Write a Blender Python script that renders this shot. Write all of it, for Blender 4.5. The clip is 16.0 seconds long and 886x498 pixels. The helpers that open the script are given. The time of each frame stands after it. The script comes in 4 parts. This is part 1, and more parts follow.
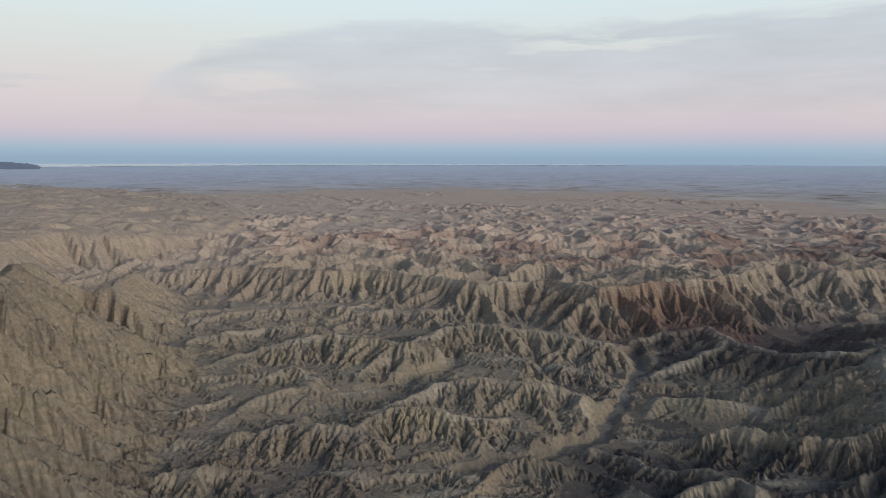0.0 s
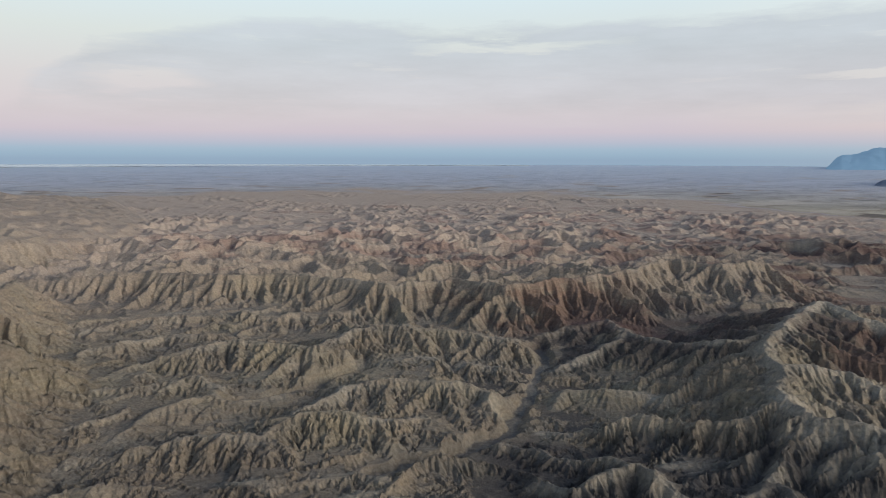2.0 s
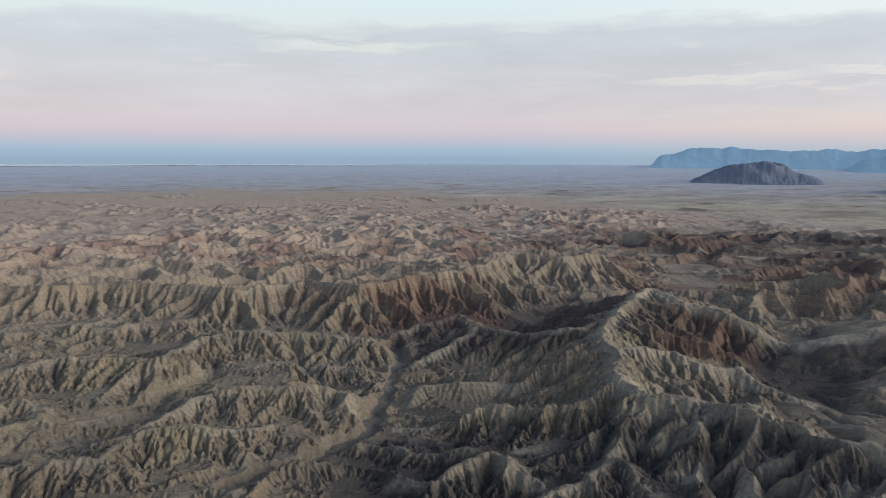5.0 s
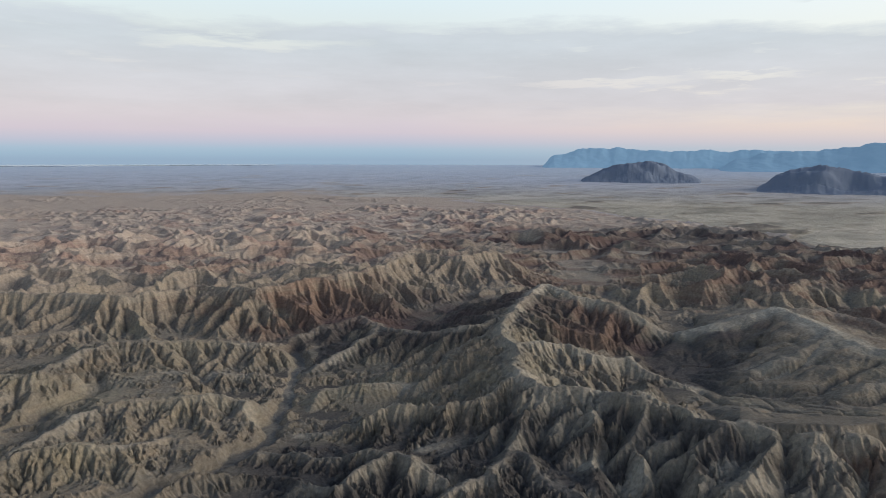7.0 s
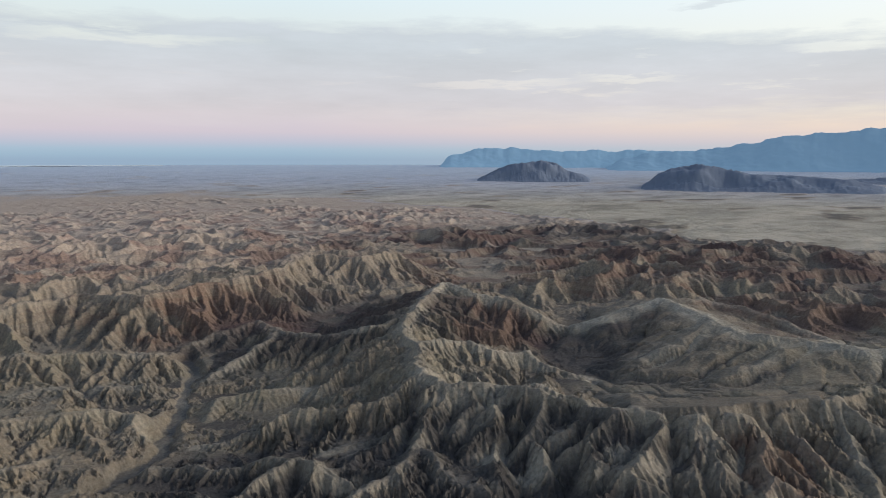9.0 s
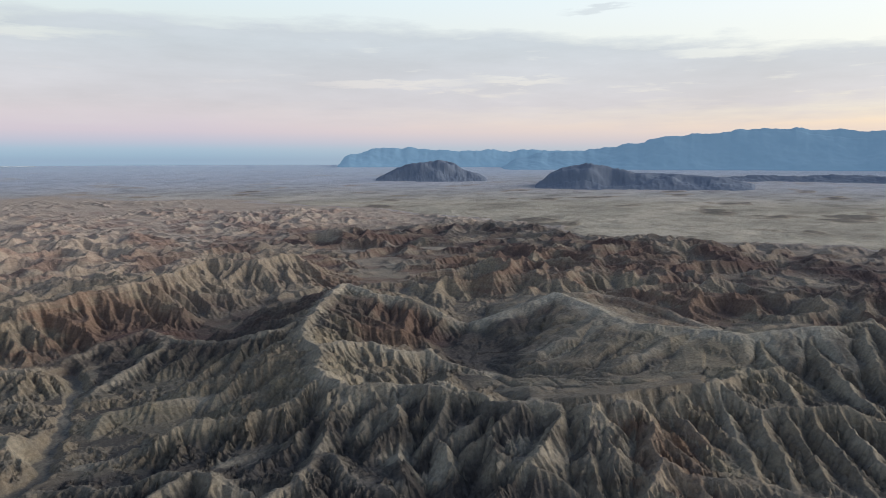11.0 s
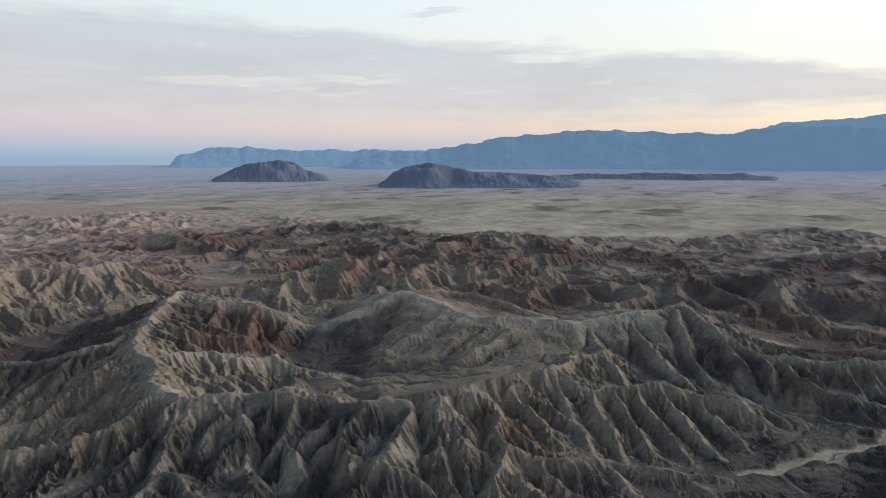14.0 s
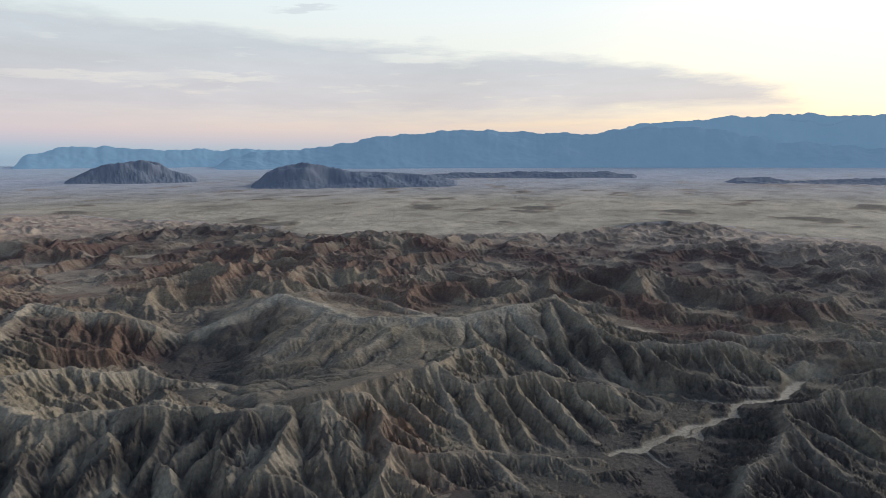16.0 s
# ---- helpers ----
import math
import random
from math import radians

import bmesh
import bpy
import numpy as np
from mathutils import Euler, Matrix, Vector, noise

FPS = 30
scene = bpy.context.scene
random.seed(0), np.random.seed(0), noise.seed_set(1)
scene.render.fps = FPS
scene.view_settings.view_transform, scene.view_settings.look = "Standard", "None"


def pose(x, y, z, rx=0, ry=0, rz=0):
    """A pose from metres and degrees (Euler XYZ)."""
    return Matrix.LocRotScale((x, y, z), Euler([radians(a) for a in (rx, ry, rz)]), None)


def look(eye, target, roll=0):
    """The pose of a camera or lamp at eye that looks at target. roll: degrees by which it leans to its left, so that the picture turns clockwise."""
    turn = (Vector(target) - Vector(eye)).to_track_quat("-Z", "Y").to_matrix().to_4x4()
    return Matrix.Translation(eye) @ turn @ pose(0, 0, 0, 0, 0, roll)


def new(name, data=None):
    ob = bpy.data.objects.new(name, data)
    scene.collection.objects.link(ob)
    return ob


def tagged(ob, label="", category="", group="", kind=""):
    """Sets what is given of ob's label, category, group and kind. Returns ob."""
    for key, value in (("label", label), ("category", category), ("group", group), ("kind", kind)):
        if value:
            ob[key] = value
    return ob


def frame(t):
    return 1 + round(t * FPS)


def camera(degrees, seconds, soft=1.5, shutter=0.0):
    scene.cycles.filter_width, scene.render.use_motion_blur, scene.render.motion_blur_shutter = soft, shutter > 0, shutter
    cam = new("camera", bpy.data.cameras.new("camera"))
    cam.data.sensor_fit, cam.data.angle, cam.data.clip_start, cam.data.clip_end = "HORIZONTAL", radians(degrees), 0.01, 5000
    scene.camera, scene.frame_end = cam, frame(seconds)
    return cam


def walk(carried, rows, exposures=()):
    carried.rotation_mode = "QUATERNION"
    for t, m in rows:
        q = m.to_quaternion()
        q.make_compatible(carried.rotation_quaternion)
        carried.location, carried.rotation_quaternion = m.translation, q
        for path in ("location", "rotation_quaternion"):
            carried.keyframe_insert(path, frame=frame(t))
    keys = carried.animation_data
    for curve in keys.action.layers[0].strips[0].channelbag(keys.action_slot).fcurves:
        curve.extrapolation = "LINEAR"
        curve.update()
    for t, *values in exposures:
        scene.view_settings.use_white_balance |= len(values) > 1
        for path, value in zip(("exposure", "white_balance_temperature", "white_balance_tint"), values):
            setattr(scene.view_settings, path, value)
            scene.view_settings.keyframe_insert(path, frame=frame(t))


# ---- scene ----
cam = camera(65.9, 16.0, soft=0.6)
EYE = 150.0
# seconds, yaw, pitch, roll in degrees: the drone hovers and turns to its right
PATH = [
    (0.0, 0.00, -7.54, -0.15),
    (0.5, -1.95, -7.52, -0.15),
    (1.0, -3.88, -7.52, -0.15),
    (1.5, -5.83, -7.50, -0.15),
    (2.0, -7.79, -7.48, -0.15),
    (2.5, -9.77, -7.48, -0.15),
    (3.0, -11.80, -7.49, -0.15),
    (3.5, -13.89, -7.47, -0.14),
    (4.0, -15.98, -7.48, -0.15),
    (6.5, -26.55, -7.49, -0.11),
    (7.0, -28.66, -7.48, -0.11),
    (7.5, -30.78, -7.49, -0.11),
    (8.0, -32.88, -7.48, -0.09),
    (8.5, -35.00, -7.47, -0.06),
    (9.0, -37.14, -7.48, -0.02),
    (11.5, -47.71, -7.52, 0.13),
    (12.0, -49.81, -7.54, 0.14),
    (12.5, -51.93, -7.56, 0.14),
    (13.0, -54.07, -7.57, 0.14),
    (13.5, -56.35, -7.56, 0.14),
    (14.0, -58.65, -7.56, 0.16),
    (14.5, -61.00, -7.58, 0.20),
    (15.0, -63.40, -7.59, 0.23),
    (15.5, -66.07, -7.61, 0.26),
    (16.0, -68.90, -7.65, 0.31),
]
walk(cam, [(t, pose(0, 0, EYE, 90 + pitch, roll, yaw)) for t, yaw, pitch, roll in PATH],
     [(0.0, -0.10), (4.0, -0.05), (7.0, 0.0), (13.0, 0.0), (16.0, -0.05)])


# ---- node helpers ----
def node(tree, kind, **values):
    n = tree.nodes.new(kind)
    for key, value in values.items():
        if key == "op":
            n.operation = value
        elif key == "blend":
            n.blend_type = value
        elif key == "data":
            n.data_type = value
        else:
            n.inputs[int(key[1:])].default_value = value
    return n


def link(tree, a, b):
    tree.links.new(a, b)


def calc(tree, op, a, b=None, c=None, clamp=False):
    n = tree.nodes.new("ShaderNodeMath")
    n.operation, n.use_clamp = op, clamp
    for i, v in enumerate((a, b, c)):
        if v is None:
            continue
        if isinstance(v, (int, float)):
            n.inputs[i].default_value = v
        else:
            tree.links.new(v, n.inputs[i])
    return n.outputs[0]


def blend(tree, fac, a, b, how="MIX"):
    n = tree.nodes.new("ShaderNodeMix")
    n.data_type, n.blend_type, n.clamp_factor = "RGBA", how, True
    for socket, v in ((n.inputs[0], fac), (n.inputs[6], a), (n.inputs[7], b)):
        if isinstance(v, (int, float)):
            socket.default_value = v
        elif isinstance(v, tuple):
            socket.default_value = (*v, 1)
        else:
            tree.links.new(v, socket)
    return n.outputs[2]


def ramp(tree, fac, stops, smooth=False):
    n = tree.nodes.new("ShaderNodeValToRGB")
    n.color_ramp.interpolation = "EASE" if smooth else "LINEAR"
    el = n.color_ramp.elements
    while len(el) < len(stops):
        el.new(0.5)
    for e, (p, c) in zip(el, stops):
        e.position = p
        e.color = (*c, 1) if isinstance(c, tuple) else (c, c, c, 1)
    tree.links.new(fac, n.inputs[0])
    return n.outputs[0]


def fuzz(tree, vector, scale, detail=5.0, rough=0.55, stretch=None):
    if stretch:
        m = tree.nodes.new("ShaderNodeMapping")
        m.inputs[3].default_value = stretch
        tree.links.new(vector, m.inputs[0])
        vector = m.outputs[0]
    n = tree.nodes.new("ShaderNodeTexNoise")
    n.inputs["Scale"].default_value, n.inputs["Detail"].default_value = scale, detail
    n.inputs["Roughness"].default_value = rough
    tree.links.new(vector, n.inputs["Vector"])
    return n.outputs[0]


def srgb(r, g, b):
    return tuple(c / 12.92 if c <= 0.04045 else ((c + 0.055) / 1.055) ** 2.4 for c in (r / 255, g / 255, b / 255))


# ---- light: a clear dusk sky with a thin cloud bank, the sun just gone behind the mountains ----
world = bpy.data.worlds.new("dusk_sky")
scene.world = world
world.use_nodes = True
wt = world.node_tree
wt.nodes.clear()
way = wt.nodes.new("ShaderNodeTexCoord").outputs["Generated"]
xyz = wt.nodes.new("ShaderNodeSeparateXYZ")
link(wt, way, xyz.inputs[0])
elev = calc(wt, "MULTIPLY", calc(wt, "ARCSINE", xyz.outputs[2]), 180 / math.pi)
azim = calc(wt, "MULTIPLY", calc(wt, "ARCTAN2", xyz.outputs[0], xyz.outputs[1]), 180 / math.pi)
height = calc(wt, "DIVIDE", calc(wt, "ADD", elev, 2.0), 22.0, clamp=True)
east = ramp(wt, height, [(0.0, srgb(150, 172, 193)), (0.09, srgb(151, 174, 195)), (0.108, srgb(157, 183, 202)), (0.128, srgb(166, 189, 207)), (0.155, srgb(188, 192, 208)),
                         (0.19, srgb(207, 197, 208)), (0.26, srgb(216, 205, 211)), (0.37, srgb(220, 213, 214)), (0.52, srgb(222, 226, 222)), (0.66, srgb(222, 235, 238)), (0.9, srgb(205, 226, 238))])
west = ramp(wt, height, [(0.0, srgb(170, 185, 196)), (0.10, srgb(190, 196, 203)), (0.15, srgb(222, 205, 200)), (0.21, srgb(250, 226, 196)), (0.26, srgb(255, 243, 212)),
                         (0.40, srgb(255, 253, 238)), (0.6, srgb(252, 254, 252)), (0.9, srgb(228, 242, 250))])
toward = calc(wt, "SMOOTH_MIN", calc(wt, "DIVIDE", calc(wt, "SUBTRACT", azim, 25.0), 70.0, clamp=True), 1.0, 0.05)
clear = blend(wt, toward, east, west)
# the afterglow round the place where the sun went down, which the camera never faces
glow = calc(wt, "POWER", calc(wt, "SUBTRACT", 1.0, calc(wt, "DIVIDE", calc(wt, "ABSOLUTE", calc(wt, "SUBTRACT", azim, 128.0)), 52.0, clamp=True)), 1.5)
low = calc(wt, "SUBTRACT", 1.0, calc(wt, "DIVIDE", calc(wt, "ABSOLUTE", calc(wt, "SUBTRACT", elev, 4.0)), 26.0, clamp=True))
clear = blend(wt, calc(wt, "MULTIPLY", glow, low), clear, (2.2, 1.7, 1.1))
# the dome darkens and turns blue towards the zenith
clear = blend(wt, calc(wt, "DIVIDE", calc(wt, "SUBTRACT", elev, 15.0), 20.0, clamp=True), clear, (0.118, 0.168, 0.292))
# cloud bank: streaks on a level sheet
bulk = fuzz(wt, way, 2.2, 7.0, 0.62, (2.0, 2.0, 11.0))
fine = fuzz(wt, way, 3.2, 8.0, 0.6, (2.2, 2.2, 18.0))
top = calc(wt, "MULTIPLY", ramp(wt, calc(wt, "DIVIDE", calc(wt, "ADD", azim, 40.0), 160.0, clamp=True),
           [(0.0, 0.1), (0.10, 0.22), (0.131, 0.45), (0.181, 0.505), (0.25, 0.54), (0.45, 0.55), (0.5625, 0.52), (0.625, 0.48), (0.756, 0.40), (0.822, 0.305), (0.856, 0.21), (0.9, 0.1)]), 20.0)
under = calc(wt, "SUBTRACT", top, elev)
edge = calc(wt, "ADD", under, calc(wt, "MULTIPLY", calc(wt, "SUBTRACT", bulk, 0.5), 5.0))
bank = calc(wt, "DIVIDE", edge, 1.1, clamp=True)
foot = calc(wt, "DIVIDE", calc(wt, "SUBTRACT", elev, calc(wt, "ADD", 2.2, calc(wt, "MULTIPLY", calc(wt, "SUBTRACT", fine, 0.5), 4.0))), 2.4, clamp=True)
bank = calc(wt, "MULTIPLY", bank, foot)
gaps = calc(wt, "DIVIDE", calc(wt, "SUBTRACT", fine, 0.60), 0.12, clamp=True)
bank = calc(wt, "MULTIPLY", bank, calc(wt, "SUBTRACT", 0.92, calc(wt, "MULTIPLY", gaps, 0.55)))


def wisp(az, el, half_az, half_el, soft=0.6):
    """How far the sky there lies in a streak of cloud or a gap in it, its edges frayed."""
    u = calc(wt, "DIVIDE", calc(wt, "SUBTRACT", azim, az), half_az)
    v = calc(wt, "DIVIDE", calc(wt, "ADD", calc(wt, "SUBTRACT", elev, el), calc(wt, "MULTIPLY", calc(wt, "SUBTRACT", fine, 0.5), 3.0)), half_el)
    d = calc(wt, "SQRT", calc(wt, "ADD", calc(wt, "MULTIPLY", u, u), calc(wt, "MULTIPLY", v, v)))
    d = calc(wt, "ADD", d, calc(wt, "MULTIPLY", calc(wt, "SUBTRACT", bulk, 0.5), 2.2))
    return calc(wt, "DIVIDE", calc(wt, "SUBTRACT", 1.0, d), soft, clamp=True)


for az, el, half_az, half_el, amount in ((12.5, 8.9, 10, 0.55, 0.95), (-15.5, 6.0, 5.5, 1.2, 0.95), (0, 11.2, 7, 0.7, 0.6), (43, 6.0, 8, 0.35, 0.7), (52, 6.2, 6, 0.3, 0.6), (66, 8.0, 4, 0.5, 0.6), (28, 10.6, 9, 0.6, 0.5)):
    bank = calc(wt, "MULTIPLY", bank, calc(wt, "SUBTRACT", 1.0, calc(wt, "MULTIPLY", wisp(az, el, half_az, half_el), amount)))
for az, el, half_az, half_el, amount in ((-31, 5.6, 5, 0.55, 0.7), (-18, 6.6, 4, 0.3, 0.6), (58, 11.5, 3, 0.25, 0.5), (75, 3.9, 12, 0.25, 0.55), (90, 4.2, 8, 0.2, 0.5)):
    bank = calc(wt, "MAXIMUM", bank, calc(wt, "MULTIPLY", wisp(az, el, half_az, half_el), amount))
grey = blend(wt, calc(wt, "DIVIDE", calc(wt, "SUBTRACT", elev, 3.0), 6.0, clamp=True), srgb(209, 201, 206), srgb(201, 206, 212))
grey = blend(wt, 1.0, grey, ramp(wt, bulk, [(0.3, 0.92), (0.7, 1.08)]), "MULTIPLY")
clouded = blend(wt, bank, clear, grey)
sky_tex = wt.nodes.new("ShaderNodeTexSky")
sky_tex.sky_type, sky_tex.sun_disc = "NISHITA", False
sky_tex.sun_elevation, sky_tex.sun_rotation = radians(2.0), radians(128.0)
sky = blend(wt, 0.03, clouded, sky_tex.outputs[0], "ADD")
sky = blend(wt, 1.0, sky, (0.97, 1.0, 1.03), "MULTIPLY")
back = node(wt, "ShaderNodeBackground", _1=1.0)
link(wt, sky, back.inputs[0])
link(wt, back.outputs[0], wt.nodes.new("ShaderNodeOutputWorld").inputs[0])

# soft lamp added 20 degrees up, standing in for the low afterglow
SUN_AZ, SUN_EL = radians(124), radians(20)
sun = new("sun", bpy.data.lights.new("sun", "SUN"))
sun.data.energy, sun.data.angle, sun.data.color = 2.4, radians(28), (1.0, 0.94, 0.87)
sun.matrix_world = look((0, 0, 600), (-100 * math.sin(SUN_AZ) * math.cos(SUN_EL), -100 * math.cos(SUN_AZ) * math.cos(SUN_EL), 600 - 100 * math.sin(SUN_EL)))


# ---- noise on arrays ----
TABLE = np.random.default_rng(7).random((512, 512), dtype=np.float32)


def in_blocks(fn):
    """Runs an array function block by block, which keeps its scratch arrays small."""
    def run(x, y, *rest):
        shape = x.shape
        xs, ys = x.ravel(), y.ravel()
        others = [r.ravel() if isinstance(r, np.ndarray) else r for r in rest]
        out = np.empty(xs.shape, np.float32)
        for k in range(0, len(xs), 32768):
            cut = slice(k, k + 32768)
            out[cut] = fn(xs[cut], ys[cut], *[o[cut] if isinstance(o, np.ndarray) else o for o in others])
        return out.reshape(shape)
    return run


def lattice(ix, iy, seed):
    return TABLE[(ix + 37 * seed) & 511, (iy + 91 * seed) & 511]


def perlin_block(x, y, seed):
    """Gradient noise, about -0.7 to 0.7."""
    ix, iy = np.floor(x).astype(np.int32), np.floor(y).astype(np.int32)
    fx, fy = x - ix, y - iy
    u, v = fx * fx * fx * (fx * (fx * 6 - 15) + 10), fy * fy * fy * (fy * (fy * 6 - 15) + 10)
    out = 0
    for dx in (0, 1):
        for dy in (0, 1):
            a = lattice(ix + dx, iy + dy, seed) * np.float32(2 * math.pi)
            out = out + (np.cos(a) * (fx - dx) + np.sin(a) * (fy - dy)) * (u if dx else 1 - u) * (v if dy else 1 - v)
    return out


def fbm_block(x, y, octaves, seed, gain=0.5):
    total, amp = 0, 1.0
    for k in range(octaves):
        total = total + amp * perlin_block(x * 2 ** k, y * 2 ** k, seed + 17 * k)
        amp *= gain
    return total


def rills_block(x, y, tx, ty, seed):
    """Stripes that run downhill: (tx, ty) is the unit vector along the slope's contour; two stripes to a cell of 1."""
    ix, iy = np.floor(x).astype(np.int32), np.floor(y).astype(np.int32)
    value, weight = 0, np.float32(1e-6)
    for i in (-1, 0, 1):
        for j in (-1, 0, 1):
            cx, cy = ix + i, iy + j
            px = x - (cx + np.float32(0.5) + np.float32(0.8) * (lattice(cx, cy, seed) - np.float32(0.5)))
            py = y - (cy + np.float32(0.5) + np.float32(0.8) * (lattice(cx, cy, seed + 5) - np.float32(0.5)))
            w = np.maximum(0, 1 - (px * px + py * py) / np.float32(2.1)) ** 2
            value = value + w * np.cos(np.float32(4 * math.pi) * (px * tx + py * ty))
            weight = weight + w
    return value / weight


perlin, fbm, rills = in_blocks(perlin_block), in_blocks(fbm_block), in_blocks(rills_block)


def smooth(a, b, x):
    t = np.clip((x - np.float32(a)) / np.float32(b - a), 0, 1)
    return t * t * (3 - 2 * t)


# ---- the lie of the land ----
RIDGES = {}


def ridge(key, slope, rill, label, *lines):
    """A ridge: its crest lines (x, y, z), the fall of its flanks, how deeply they are rilled, and what it looks like.
    A line that begins with a number is a spur with flanks of that fall."""
    RIDGES[key] = (slope, rill, label, lines)


ridge("wall", 0.53, 1.00, "long fluted tan and rust badlands wall with dark gullies",
      [(-336, 725, 30.6), (-279, 734, 33), (-212, 736, 36.5), (-130, 695, 38.4), (-79, 708, 38.2), (-13, 671, 36.7), (35, 631, 37.2), (101, 649, 37.5), (138, 594, 40.6), (188, 614, 41.8), (236, 618, 44.2), (276, 639, 46.2), (340, 693, 46.8), (383, 658, 46.6), (439, 676, 45.1)])
ridge("hills_a", 0.32, 1.00, "row of low rounded grey-tan mud hills",
      [(-232, 568, 18.5), (-180, 602, 19.2), (-116, 614, 18.9), (-72, 594, 18.6), (-37, 597, 17.5), (3, 599, 17.7)])
ridge("mid", 0.33, 0.85, "pale tan eroded mud ridge with fluted flanks",
      [(-169, 437, 13), (-135, 476, 15.1), (-108, 484, 19.8), (-90, 497, 21.5), (-60, 491, 20.7), (-26, 476, 20.6), (-2, 507, 21.9), (20, 521, 24.2), (46, 516, 23.4), (72, 512, 20.8), (97, 503, 17.8), (124, 494, 16)])
ridge("mid_spur", 0.30, 0.90, "low grey-tan mud spur beside the dry wash",
      [(-55, 447, 8.2), (-10, 479, 8.1), (26, 464, 9.3), (47, 473, 10), (73, 462, 10), (99, 452, 9.2)])
ridge("low_a", 0.30, 0.90, "low grey eroded mud ridge below the sandy slope",
      [(-190, 401, 10), (-148, 397, 11.5), (-118, 429, 13.5), (-105, 436, 13.6), (-80, 421, 13.1)])
ridge("low_b", 0.27, 0.50, "smooth pale grey mud mound beside a dark gully floor",
      [(-120, 352, 9.9), (-111, 376, 11.8), (-94, 389, 14.7), (-81, 397, 15.3), (-62, 394, 12.9), (-43, 402, 10.9)])
ridge("front_a", 0.35, 0.80, "tan fluted mud ridge ending at the dry wash",
      [(-61, 348, 11.6), (-39, 364, 13.1), (-14, 380, 16.2), (6, 399, 18.2), (26, 400, 19.3), (43, 395, 19.2), (62, 391, 17.8), (79, 387, 14.4), (84, 364, 12.3)])
ridge("front_b", 0.33, 0.80, "tan serrated mud ridge with deep gullies",
      [(-143, 316, 8.6), (-129, 329, 9.7), (-109, 329, 11.8), (-93, 331, 13.8), (-78, 343, 14.6), (-64, 334, 15.4), (-47, 333, 16.1), (-31, 349, 17.4), (-12, 358, 17.5), (2, 349, 15.6), (20, 351, 13.5), (39, 359, 10.6), (52, 341, 8.6), (69, 337, 7), (75, 324, 7)])
ridge("front_c", 0.32, 0.80, "low tan crumbling mud ridge",
      [(-122, 290, 7), (-103, 292, 7.1), (-83, 296, 7.4), (-58, 298, 7.4), (-36, 288, 8.1), (-16, 297, 8.5), (4, 301, 8.5), (12, 293, 8)])
ridge("front_d", 0.32, 0.80, "low tan crumbling mud ridge",
      [(-90, 268, 6.7), (-63, 273, 6.6), (-38, 269, 7.4), (-15, 279, 7.8), (2, 283, 7.6), (19, 276, 7.3)])
ridge("spine", 0.41, 0.80, "winding pale ochre ridge with a dark shaded flank",
      [(384, 508, 36), (335, 467, 36), (298, 434, 35), (259, 392, 33), (249, 358, 33), (224, 326, 31), (216, 308, 31), (219, 283, 30), (240, 267, 31), (255, 253, 31), (259, 230, 30), (260, 211, 30), (269, 196, 31), (278, 183, 31), (286, 172, 31)],
      [(384, 508, 36), (388, 464, 34), (398, 432, 30), (407, 408, 24), (413, 391, 16)],
      [(249, 358, 33), (290, 358, 27), (299, 339, 24), (321, 330, 20), (326, 314, 15), (335, 292, 8)])
ridge("dark", 0.37, 0.80, "dark grey-brown ridge running up to the pale ridge",
      [(140, 519, 8), (171, 527, 16), (211, 530, 20), (213, 497, 19), (227, 454, 21), (249, 433, 26), (269, 425, 31), (298, 434, 35)],
      [(213, 497, 19), (179, 466, 14), (155, 455, 10), (136, 442, 4)])
ridge("knob", 0.50, 0.50, "small smooth pale grey mud knob",
      [(117, 379, 4), (130, 393, 10), (153, 386, 12), (174, 380, 10), (186, 372, 6)])
ridge("flute", 0.56, 1.20, "olive-grey mud wall with sharp vertical flutes",
      [(101, 345, 6), (118, 338, 10), (131, 330, 17), (147, 329, 21), (159, 318, 20), (174, 308, 23), (189, 303, 27), (216, 308, 31)])
ridge("near_a", 0.44, 0.90, "dark olive-brown ridge with a pale crest",
      [(61, 339, 4), (70, 342, 6), (80, 324, 6), (97, 303, 9), (118, 291, 13), (128, 281, 15), (130, 266, 14), (140, 253, 9)],
      [(80, 285, 8), (95, 268, 12), (112, 276, 14), (128, 281, 15)])
ridge("near_c", 0.44, 0.90, "brown ridge with a pale ochre crest",
      [(143, 287, 7), (161, 284, 12), (178, 278, 16), (181, 265, 16), (179, 248, 15), (177, 231, 13), (181, 209, 10)],
      [(134, 241, 12), (157, 242, 16), (181, 265, 16)])
ridge("east_c", 0.38, 0.80, "dark ribbed ridge beyond the wash",
      [(501, -37, 4), (505, -65, 12), (510, -89, 16), (501, -112, 18), (496, -136, 20)])
ridge("east_d", 0.38, 0.80, "dark rusty ridge behind the broad hill",
      [(545, 46, 14), (548, 4, 17), (546, -28, 18), (550, -59, 19), (551, -92, 20), (547, -122, 22)])
ridge("hill", 0.22, 0.34, "broad smooth olive hill with a bare pale crest",
      [(421, 400, 6), (426, 375, 14), (443, 361, 22), (467, 351, 28), (491, 339, 33), (481, 310, 32), (467, 280, 31), (451, 250, 30), (461, 217, 29.5), (473, 176, 30), (492, 155, 32), (511, 133, 35)],
      [0.4, (491, 339, 33), (532, 330, 31), (541, 300, 28), (541, 260, 22), (538, 226, 15)],
      [0.26, (465, 279, 30), (417, 274, 23), (386, 278, 16)],
      [0.26, (461, 208, 29), (406, 213, 23), (373, 220, 18)])
